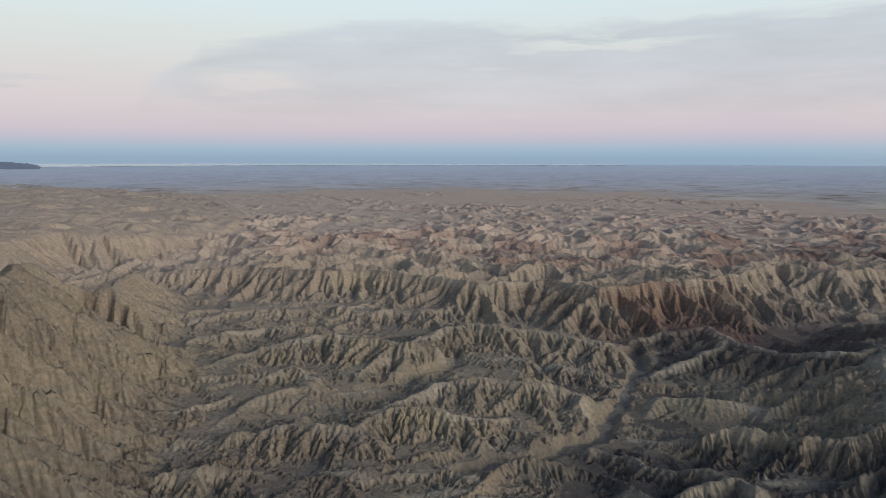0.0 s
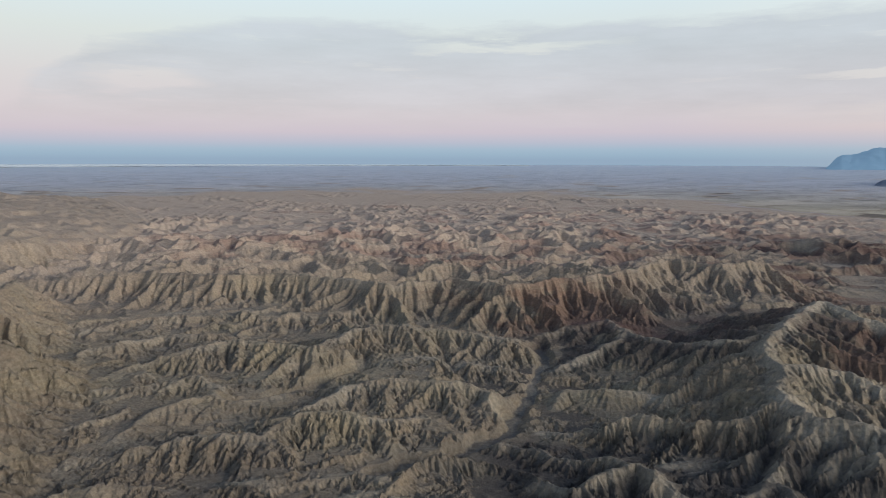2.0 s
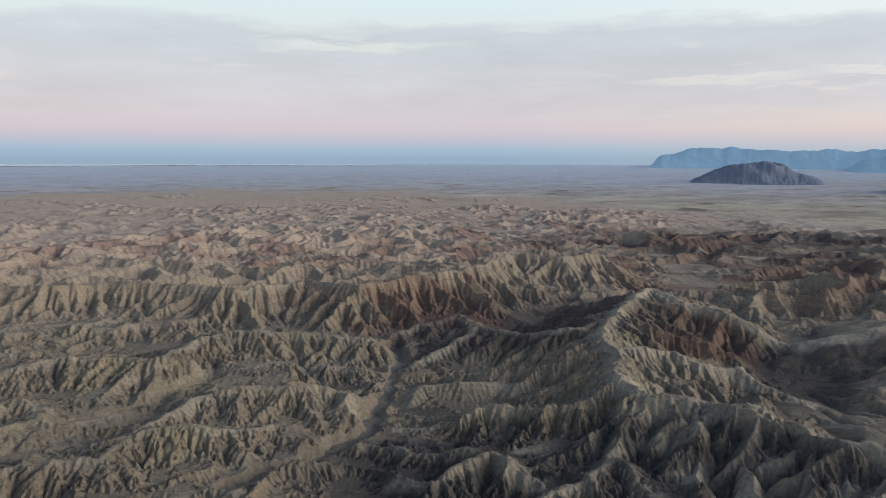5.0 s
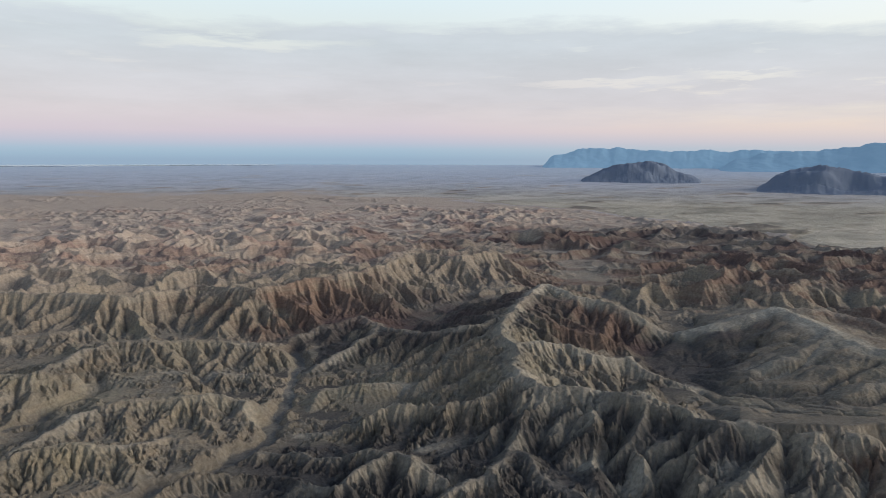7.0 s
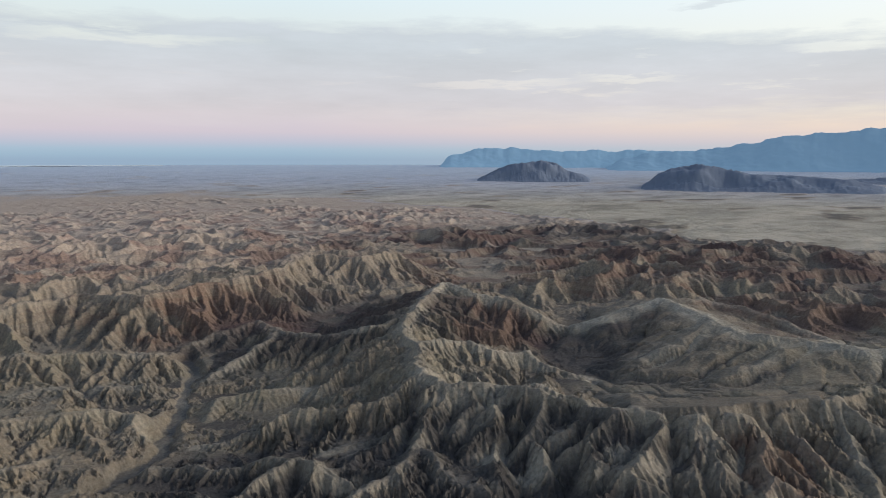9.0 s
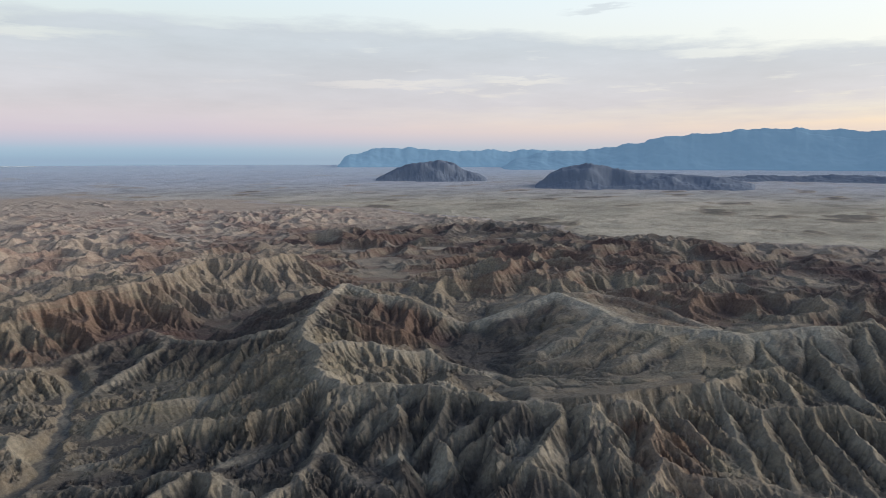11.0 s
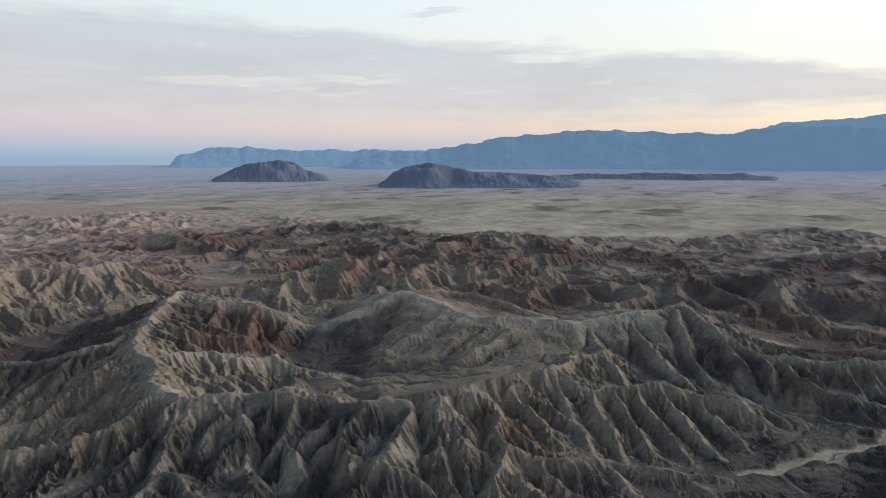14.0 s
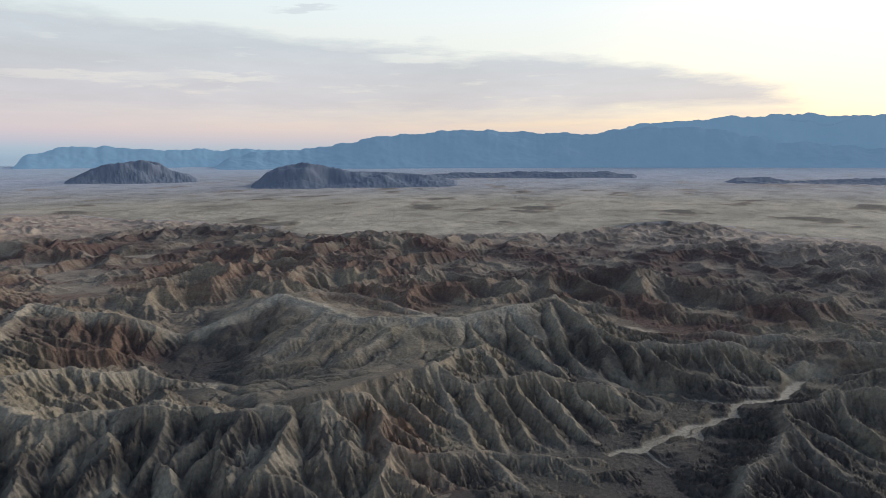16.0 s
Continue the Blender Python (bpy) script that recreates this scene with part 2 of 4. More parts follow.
ridge("peak", 0.46, 1.00, "ribbed grey-olive hill shoulder with pale rib crests",
      [(492, 155, 32), (511, 133, 35), (546, 114, 40), (515, 94, 37), (487, 73, 32), (477, 52, 28), (476, 40, 26), (456, 20, 20), (451, 3, 15), (458, -18, 10), (462, -38, 5)],
      [(476, 40, 26), (486, 15, 25), (503, -22, 24), (502, -40, 18), (493, -52, 10), (492, -59, 4)],
      [0.6, (526, 112, 38), (482, 98, 31), (453, 84, 23), (433, 67, 15), (421, 48, 6)],
      [0.6, (501, 140, 33), (454, 114, 28), (434, 97, 23), (415, 79, 19)],
      [0.55, (471, 162, 29), (436, 142, 26), (408, 123, 22), (388, 111, 20)],
      [0.6, (487, 73, 32), (449, 55, 23), (434, 39, 14), (431, 22, 6)],
      [0.6, (477, 52, 28), (451, 34, 19), (443, 16, 10)],
      [0.6, (489, 7, 25), (478, -11, 16), (475, -29, 7)])
ridge("tier", 0.52, 1.05, "brown-olive ridge with long diagonal ribs",
      [(308, 165, 29), (329, 156, 29), (349, 151, 29), (365, 146, 30), (362, 135, 27), (362, 121, 24), (371, 113, 24), (391, 91, 23), (399, 72, 20), (404, 56, 16), (401, 39, 10), (403, 23, 3)],
      [0.45, (365, 146, 30), (407, 148, 29), (430, 136, 28)],
      [0.65, (360, 121, 24), (338, 108, 18), (321, 93, 11), (313, 85, 5)],
      [0.65, (371, 113, 24), (350, 96, 16.5), (331, 80, 9), (327, 68, 3)],
      [0.65, (379, 102, 23.5), (357, 85, 16), (339, 68, 9), (331, 58, 3)],
      [0.65, (390, 91, 23), (367, 72, 15), (352, 57, 8), (342, 45, 2)],
      [0.65, (399, 74, 20), (381, 57, 13), (365, 41, 6)],
      [0.65, (365, 146, 30), (342, 131, 22), (323, 114, 15), (306, 99, 10)])
ridge("rim", 0.58, 0.95, "dark brown ridge with broad buttresses closing the basin",
      [(224, 322, 29), (222, 296, 28), (229, 279, 29), (238, 263, 31), (244, 252, 33), (248, 241, 32), (252, 228, 31), (257, 212, 30.5), (263, 194, 30.5), (277, 180, 30), (289, 168, 30)],
      [0.6, (261, 201, 30.5), (241, 203, 25), (227, 208, 20), (218, 211, 15), (209, 211, 9)],
      [0.6, (249, 239, 32), (228, 229, 25), (213, 228, 19), (202, 230, 12)],
      [0.6, (242, 257, 32), (220, 257, 24), (204, 257, 16)],
      [0.6, (289, 168, 30), (262, 165, 22), (246, 170, 16), (233, 179, 11)],
      [0.65, (256, 219, 30.5), (240, 216, 25), (228, 219, 21)],
      [0.65, (273, 184, 30), (254, 184, 24), (243, 189, 18)],
      [0.65, (229, 279, 29), (217, 279, 22), (207, 282, 16)])
ridge("orange", 0.50, 1.00, "rusty orange ridge with ribbed flank",
      [(289, 168, 30), (308, 162, 30), (300, 148, 27), (286, 144, 24), (278, 134, 20), (264, 130, 17), (253, 128, 13), (242, 127, 8)],
      [0.65, (300, 148, 27), (295, 135, 21), (292, 122, 14)],
      [0.65, (264, 130, 17), (265, 118, 12), (263, 105, 6)],
      [0.65, (329, 156, 29), (315, 136, 21), (306, 117, 12)],
      [0.65, (278, 134, 20), (279, 119, 14), (276, 103, 7)],
      [0.65, (286, 144, 24), (267, 150, 17), (255, 158, 10)])
ridge("skirt", 0.45, 0.80, "low brown ribbed mud ridge above the wash",
      [(284, 119, 12), (295, 104, 11), (306, 96, 10), (307, 82, 8), (314, 61, 6), (325, 44, 4)],
      [0.6, (306, 96, 10), (292, 81, 6), (282, 68, 2)],
      [0.6, (314, 61, 6), (303, 49, 4), (296, 35, 1)])
ridge("mound", 0.45, 0.70, "low dark mud mound at the foot of the ridge",
      [(224, 187, 15), (228, 178, 17), (231, 168, 17), (236, 155, 14), (238, 140, 8)])
ridge("east", 0.46, 1.00, "dark ribbed ridge beside the pale dry wash",
      [(299, -18, 12), (322, -24, 14), (341, -35, 15), (372, -44, 17), (400, -43, 16), (414, -60, 17), (437, -73, 18), (436, -99, 20)],
      [0.65, (372, -44, 17), (355, -55, 12), (342, -67, 6)],
      [0.65, (341, -35, 15), (333, -48, 10), (324, -60, 5)],
      [0.65, (400, -43, 16), (383, -64, 12), (368, -84, 6)],
      [0.65, (437, -73, 18), (404, -79, 13), (389, -88, 9)])
ridge("rows", 0.34, 0.90, "rows of low tan mud ridges below the sandy slope",
      [(-227, 556, 17), (-203, 567, 18), (-172, 593, 18), (-132, 596, 18), (-75, 621, 18)],
      [(-193, 501, 15), (-169, 521, 16), (-144, 542, 16), (-101, 537, 15)],
      [(-186, 443, 13), (-158, 449, 14), (-132, 453, 13)])
ridge("rows_low", 0.34, 0.90, "low grey-tan mud ridges at the foot of the slope",
      [(-185, 380, 15), (-169, 409, 14), (-149, 422, 14), (-116, 420, 13), (-97, 432, 13)],
      [(-167, 357, 12), (-146, 368, 12), (-126, 384, 12)],
      [(-125, 291, 11), (-104, 295, 11), (-86, 296, 10)])
ridge("left_rim", 0.66, 0.85, "broad sandy tan slope with fine rills",
      [(-314, 346, 95), (-282, 382, 92), (-262, 399, 84), (-293, 478, 84), (-297, 520, 80), (-286, 531, 66), (-266, 534, 52), (-293, 643, 44)],
      [(-250, 120, 95), (-252, 240, 95), (-268, 330, 90), (-262, 399, 84)])

# side spurs that branch off the crests at uneven steps, steeper-flanked than the ridge and dropping more gently
SPURS = {key: [] for key in RIDGES}
spur_dice = random.Random(11)


def branch(key, step, skew=0.0):
    slope, _, _, lines = RIDGES[key]
    for course, line in enumerate(lines):
        if not isinstance(line[0], tuple):
            continue
        for flank in (0, 1):
            wait = step * spur_dice.uniform(0.2, 0.8)
            for (ax, ay, az), (bx, by, bz) in zip(line, line[1:]):
                run = math.hypot(bx - ax, by - ay)
                while wait < run:
                    f = wait / run
                    x, y, z = ax + f * (bx - ax), ay + f * (by - ay), az + f * (bz - az)
                    base = 6.0 if math.hypot(x, y) > 560 else 1.0
                    turn = math.atan2(bx - ax, by - ay) + (math.pi / 2 if flank else -math.pi / 2) + skew + spur_dice.uniform(-0.5, 0.5)
                    full = 1.7 * (z - base) / slope
                    length = full * spur_dice.uniform(0.4, 0.7)
                    spur = [(x, y, z)]
                    for k in (0.35, 0.7, 1.0):
                        turn += spur_dice.uniform(-0.35, 0.35)
                        x, y = x + math.sin(turn) * length / 3, y + math.cos(turn) * length / 3
                        spur.append((x, y, base + (z - base) * (1 - k * length / full) * spur_dice.uniform(0.92, 1.06)))
                    SPURS[key].append((course, flank, max(0.6, 1.6 * slope), spur))
                    wait += step * spur_dice.uniform(0.5, 1.6)
                wait -= run


for key, step in (("wall", 30), ("hills_a", 26), ("mid", 22), ("mid_spur", 22), ("low_a", 22), ("front_a", 18), ("front_b", 16), ("front_c", 16), ("front_d", 16),
                  ("spine", 24), ("dark", 24), ("flute", 20), ("near_a", 16), ("near_c", 16), ("rows", 24), ("rows_low", 20), ("east_c", 24), ("east_d", 26), ("peak", 26), ("tier", 24), ("orange", 20), ("east", 24)):
    branch(key, step)

WASHES = [
    (1.2, 0.8, [(345, 30), (371, 19), (374, 5), (396, -11), (417, -20)]),
    (1.0, 0.7, [(359, 23), (358, 11), (379, -2), (410, -17)]),
    (1.2, 0.7, [(438, 50), (423, 28), (428, 2), (426, -19)]),
    (2.9, 1, [(338, 38), (355, 22), (381, 8), (407, -17), (433, -22), (457, -49), (491, -61), (501, -78), (522, -118)]),
    (1.6, 0.8, [(433, 35), (436, 12), (432, -21)]),
    (1.3, 0.7, [(350, 26), (339, 18), (329, 10)]),
    (3.5, 0.35, [(85, 344), (100, 382), (115, 417), (141, 471), (146, 505)]),
    (3, 0.2, [(-64, 405), (-31, 431), (7, 467)]),
    (3.5, 0.25, [(92, 358), (56, 326), (27, 317), (10, 305)]),
]


def line_distance(x, y, line):
    """Distance to a line of (x, y[, z]), the height at its nearest place, and the side it lies on."""
    if len(x) > 32768:
        parts = [line_distance(x[k:k + 32768], y[k:k + 32768], line) for k in range(0, len(x), 32768)]
        return tuple(np.concatenate([p[k] for p in parts]) for k in range(3))
    best, level, side = np.full(x.shape, 1e9, np.float32), np.zeros(x.shape, np.float32), np.zeros(x.shape, np.int32)
    for a, b in zip(line, line[1:]):
        dx, dy = b[0] - a[0], b[1] - a[1]
        t = np.clip(((x - a[0]) * dx + (y - a[1]) * dy) / max(dx * dx + dy * dy, 1e-6), 0, 1)
        d = np.hypot(x - a[0] - t * dx, y - a[1] - t * dy)
        near = d < best
        best = np.where(near, d, best)
        side = np.where(near, (x - a[0]) * dy - (y - a[1]) * dx > 0, side)
        if len(a) > 2:
            level = np.where(near, a[2] + t * (b[2] - a[2]), level)
    return best, level, side


# a fan-shaped sheet of ground round the hovering place, its cells growing with distance
AZ = np.radians(np.concatenate([np.linspace(-180, -37, 60)[:-1], np.linspace(-37, 106, 1520), np.linspace(106, 180, 32)[1:]]))
RADII = np.concatenate([np.geomspace(0.05, 190, 34)[:-1], np.geomspace(190, 1300, 640)[:-1], np.geomspace(1300, 4920, 230)])
AZ, RADII = AZ.astype(np.float32), RADII.astype(np.float32)
TH, RR = np.meshgrid(AZ, RADII, indexing="ij")
SIN, COS = np.sin(TH), np.cos(TH)
X0, Y0 = RR * SIN, RR * COS
DEG = np.degrees(TH)


def slopes(h):
    """East and north fall of the sheet."""
    hr = np.gradient(h, RADII, axis=1)
    ht = np.gradient(h, AZ, axis=0) / RR
    return hr * SIN + ht * COS, hr * COS - ht * SIN


BASIN_DRAIN = [(450, 430, -2), (404, 385, 0), (379, 345, 2), (354, 303, 4), (351, 274, 6), (364, 245, 10), (382, 213, 14), (400, 180, 19)]
# shallow channels that gather in the basin
GULLIES = [
    [(423, 200), (379, 211), (359, 242), (351, 274), (356, 305)],
    [(408, 168), (348, 179), (327, 205), (316, 244), (339, 285)],
    [(417, 260), (378, 272), (362, 297), (360, 312)],
    [(442, 296), (408, 317), (376, 333)],
    [(436, 233), (387, 237), (367, 255), (355, 273)],
    [(443, 322), (415, 344), (394, 356)],
]
MESA = [(-900, 820), (-493, 756), (-501, 881), (-440, 907), (-393, 977), (-365, 1089), (-430, 1500), (-700, 2150), (-1800, 2300), (-1600, 900)]


def pan_floor(deg, r):
    """The small flat pans among the far ridges: bearing, distance, half-widths."""
    spots = ((40.3, 950, 2.6, 45), (44.8, 1085, 3.3, 35), (37.8, 1055, 2.2, 35), (52.2, 1225, 2.2, 28))
    return np.minimum(sum(np.exp(-((deg - a) / da) ** 2 - ((r - d) / dd) ** 2) for a, d, da, dd in spots), 1).astype(np.float32)


def lay(x, y):
    """The uncut shape of the land: height, which ridge owns the place, how it takes rills, distance to a crest, floor, edge of the plain."""
    r, deg = np.hypot(x, y), np.degrees(np.arctan2(x, y))
    # crests wander a little
    wx, wy = x + 3.5 * fbm(x / 30, y / 30, 3, 3), y + 3.5 * fbm(x / 30, y / 30, 3, 4)
    # floor of the badlands; the far plain is tilted up to fit the view's horizon
    floor_z = 7 * smooth(430, 700, r) + 104 * np.clip((r - 1500) / 3400, 0, 1) ** 1.25 + 1.2 * fbm(x / 60, y / 60, 3, 8)
    floor_z = floor_z - 60 * smooth(0, 1, (np.abs(deg - 30) - 95) / 40)
    # where the badlands give way to the plain
    rim_r = np.interp(deg, [-42, -33, 0, 20, 30, 36, 43, 51, 58, 66, 72, 78, 84, 90, 96, 110],
                      [2300, 2300, 2600, 2450, 2150, 1950, 1750, 1500, 1330, 1230, 1170, 1230, 1400, 1500, 1350, 1300])
    rim_r = (rim_r * (1 + 0.10 * fbm(x / 260, y / 260, 3, 21))).astype(np.float32)
    wild = smooth(1.08, 0.90, r / rim_r)
    start_r = np.interp(deg, [-42, -20, 0, 25, 40, 55, 70, 85, 110], [820, 760, 690, 650, 640, 650, 600, 580, 600])
    back = smooth(0.97, 1.12, (r / start_r).astype(np.float32))

    height = floor_z.copy()
    owner = np.full(x.shape, -1, np.int32)
    rill = np.full(x.shape, 0.8, np.float32)
    gap = np.full(x.shape, 60.0, np.float32)
    near = np.flatnonzero((r < 1350) & (r > 150) & (np.abs(deg - 34) < 95))
    nx, ny, nf = wx.ravel()[near], wy.ravel()[near], floor_z.ravel()[near]
    face = np.zeros(x.shape, np.int32)
    h_near, own_near, rill_near, gap_near, face_near = (v.ravel()[near] for v in (height, owner, rill, gap, face))
    peaks = 0.17 * fbm(nx / 20, ny / 20, 3, 31)
    for number, (key, (slope, strength, label, lines)) in enumerate(RIDGES.items()):
        courses = [(course, None, slope, line) if isinstance(line[0], tuple) else (course, None, line[0], line[1:]) for course, line in enumerate(lines)]
        for course, flank, fall_rate, line in courses + SPURS[key]:
            xs, ys, zs = zip(*line)
            reach = 1.3 * max(zs) / fall_rate + 15
            pick = np.flatnonzero((nx > min(xs) - reach) & (nx < max(xs) + reach) & (ny > min(ys) - reach) & (ny < max(ys) + reach))
            d, z, side = line_distance(nx[pick], ny[pick], line)
            z = np.maximum(z + np.minimum(z, 15) * peaks[pick] - nf[pick], 1.0)
            fall = fall_rate * (np.sqrt(d * d + 2.0) - 1.4) / z
            h = nf[pick] + z * np.maximum(0.35 * np.exp(-1.7 * fall) + 0.65 * (1 - fall), 0) if key != "left_rim" else nf[pick] + z * (1 - fall)
            won = h > h_near[pick]
            if flank is None:
                gap_near[pick] = np.minimum(gap_near[pick], d)
            pick, d, h, side = pick[won], d[won], h[won], side[won]
            face_near[pick] = 2 * course + (side if flank is None else flank)
            h_near[pick], own_near[pick], rill_near[pick] = h, np.where(h > nf[pick] + 2.5, number, -1), strength
    height.ravel()[near], owner.ravel()[near], rill.ravel()[near], gap.ravel()[near], face.ravel()[near] = h_near, own_near, rill_near, gap_near, face_near

    # the shallow basin between the broad hill and the dark ridge, falling to a gully beside the pale ridge
    drain_d, drain_z, near_side = line_distance(x.ravel(), y.ravel(), BASIN_DRAIN)
    near_edge = np.interp(deg, [44, 48, 52, 57, 60, 62, 68, 72], [357, 346, 337, 338, 344, 356, 394, 402])
    rise = np.where(near_side.reshape(x.shape) > 0, np.interp(deg, [46, 53], [0.03, 0.20]), np.interp(deg, [46, 53], [0.03, 0.11]))
    bowl = drain_z.reshape(x.shape) + rise * drain_d.reshape(x.shape) + 0.8 * fbm(x / 40, y / 40, 2, 38)
    bowl = bowl - 0.9 * np.maximum(0, near_edge - r) - 0.0157 * r * np.maximum(0, deg - 67) - 0.3 * np.maximum(0, r - 500)
    higher = (bowl > height) & (np.abs(deg - 57) < 14) & (r > 300) & (r < 620)
    owner[higher], rill[higher] = list(RIDGES).index("hill"), 0.34
    face[higher] = 0
    height = np.where(higher, bowl, height).astype(np.float32)

    # the mesa and its fluted rim
    inside = np.zeros(x.shape, bool)
    for (ax, ay), (bx, by) in zip(MESA, MESA[1:] + MESA[:1]):
        if ay != by:
            inside ^= ((ay > wy) != (by > wy)) & (wx < (bx - ax) * (wy - ay) / (by - ay) + ax)
    mesa_d = line_distance(wx.ravel(), wy.ravel(), MESA + MESA[:1])[0].reshape(x.shape)
    mesa_h = np.interp(deg, [-37, -30, -24, -18], [61, 55, 42, 27]).astype(np.float32)
    knolls = 9 * fbm(x / 110, y / 80, 4, 40) + 7 * np.maximum(0, 0.8 - 2.3 * np.abs(perlin(x / 60, y / 50, 41))) + 3 * np.maximum(0, 0.8 - 2.3 * np.abs(perlin(x / 28, y / 25, 42)))
    mesa_h = np.where(inside, mesa_h - 0.012 * mesa_d + knolls * smooth(0, 40, mesa_d), mesa_h - 0.55 * mesa_d)
    higher = mesa_h > height
    owner[higher] = 900
    rill = np.where(higher, np.where(inside, np.float32(0.9), np.float32(1.2)), rill)
    gap = np.where(higher, np.minimum(mesa_d, 60), gap)
    height = np.maximum(height, mesa_h)

    # the countless ridges further off
    bx, by = x + 26 * fbm(x / 120, y / 120, 2, 51), y + 26 * fbm(x / 120, y / 120, 2, 52)
    crag = 23 * np.maximum(0, 1 - 2.3 * np.abs(perlin(bx / 78, by / 58, 53))) + 11 * np.maximum(0, 1 - 2.3 * np.abs(perlin(bx / 34, by / 28, 54))) + 3.5 * np.maximum(0, 1 - 2.3 * np.abs(perlin(bx / 17, by / 15, 57)))
    crag = crag * np.interp(deg, [55, 78], [1.0, 0.75]).astype(np.float32)
    crag = crag * (0.55 + 0.75 * smooth(-0.4, 0.5, fbm(x / 330, y / 330, 2, 55)))
    crag = crag * np.interp(r, [700, 1200, 1800, 2600], [1.15, 0.85, 0.45, 0.2]).astype(np.float32)
    pan = pan_floor(deg, r)
    # ridges lowered here to fit the view, so the pans show from the camera
    sight_gap = np.exp(-((deg - 41) / 5) ** 2 - ((r - 850) / 85) ** 2) + np.exp(-((deg - 45) / 3) ** 2 - ((r - 1000) / 50) ** 2)
    crag = crag * (1 - smooth(0.25, 0.55, pan)) * (1 - 0.75 * np.minimum(sight_gap, 1)).astype(np.float32)
    small = np.interp(deg, [6, 16], [9.0, 4.5]).astype(np.float32) * np.maximum(0, 1 - 2.3 * np.abs(perlin(bx / 46, by / 34, 56)))
    small = small * (1 - np.exp(-((deg - 62) / 20) ** 4 - ((r - 450) / 120) ** 4)).astype(np.float32)
    far_h = floor_z + (crag * back + small * (1 - 0.6 * back)) * wild - 9 * back * wild
    higher = far_h > height
    owner = np.where(higher & (back * wild > 0.1), 901, owner)
    rill = np.where(higher, np.float32(0.85), rill)
    gap = np.where(higher, np.float32(14), gap)
    far_h = far_h + (16 * np.exp(-((deg - 87) / 3.6) ** 2 - ((r - 1430) / 80) ** 2)).astype(np.float32)
    return np.maximum(height, far_h).astype(np.float32), owner, rill, gap, floor_z.astype(np.float32), rim_r, face


# ---- running water: the land is cut by its own drainage, coarse to fine ----
def run_off(h, size, floor_z, hold, steps, power):
    """Cuts h by stream power along the steepest way down; over-steep banks slump."""
    n, k = h.shape
    count = n * k
    index = np.arange(count).reshape(n, k)
    sides = [(i, j, size * math.hypot(i, j)) for i in (-1, 0, 1) for j in (-1, 0, 1) if i or j]
    for _ in range(steps):
        lowest, fall, to = np.full(h.shape, 1e9, np.float32), np.zeros(h.shape, np.float32), np.full(h.shape, count)
        core = h[1:-1, 1:-1]
        slump = np.zeros_like(core)
        for i, j, dist in sides:
            other = h[1 + i:n - 1 + i, 1 + j:k - 1 + j]
            s = (core - other) / np.float32(dist)
            slump = np.maximum(slump, (s - np.float32(1.2)) * np.float32(dist))
            best = s > fall[1:-1, 1:-1]
            fall[1:-1, 1:-1] = np.where(best, s, fall[1:-1, 1:-1])
            to[1:-1, 1:-1] = np.where(best, index[1 + i:n - 1 + i, 1 + j:k - 1 + j], to[1:-1, 1:-1])
            lowest[1:-1, 1:-1] = np.minimum(lowest[1:-1, 1:-1], other)
        h[1:-1, 1:-1] -= np.float32(0.4) * slump
        pit = (fall <= 0) & (lowest < 1e8)
        h[pit] = lowest[pit] + np.float32(0.05)
        area, to = np.full(count + 1, size * size), np.append(to.ravel(), count)
        area[count] = 0
        for _ in range(11):
            area = area + np.bincount(to, weights=area, minlength=count + 1)
            area[count] = 0
            to = to[to]
        cut = power * hold * np.minimum(np.sqrt(area[:count]).reshape(n, k), 60).astype(np.float32) * fall
        cut = np.minimum(cut, np.float32(0.8 * size) * fall)
        h -= np.minimum(cut, np.maximum(h - floor_z + 1.5, 0))
    return h


def resample(grid, x0, y0, size, x, y):
    """Values of a square grid at any places (smooth between its posts)."""
    u = np.clip((x - x0) / size, 0, grid.shape[0] - 1.001).ravel()
    v = np.clip((y - y0) / size, 0, grid.shape[1] - 1.001).ravel()
    out = np.empty(u.shape, np.float32)
    for k in range(0, len(u), 65536):
        cut = slice(k, k + 65536)
        i, j = u[cut].astype(np.int32), v[cut].astype(np.int32)
        fu, fv = u[cut] - i, v[cut] - j
        out[cut] = (grid[i, j] * (1 - fu) + grid[i + 1, j] * fu) * (1 - fv) + (grid[i, j + 1] * (1 - fu) + grid[i + 1, j + 1] * fu) * fv
    return out.reshape(x.shape)


cuts = None
for size, west, east_, south, north, steps, power in ((10.0, -900, 1500, -420, 1500, 10, 0.010), (5.0, -900, 1500, -420, 1500, 10, 0.013),
                                                      (2.5, -900, 1500, -420, 1500, 16, 0.03), (1.25, -420, 680, -180, 760, 18, 0.055)):
    px, py = np.meshgrid(np.arange(west, east_, size, dtype=np.float32), np.arange(south, north, size, dtype=np.float32), indexing="ij")
    uncut, _, take, _, low_z, _, _ = lay(px, py)
    rough = uncut + take * (1.2 * fbm(px / 26, py / 26, 2, 61) + 0.3 * fbm(px / 7, py / 7, 2, 62))
    if cuts is not None:
        rough = rough + resample(*cuts, px, py)
    land = run_off(rough.astype(np.float32), size, low_z, np.clip(take, 0.2, 1.1) ** 1.6, steps, power)
    last, cuts = cuts, (land - uncut, west, south, size)

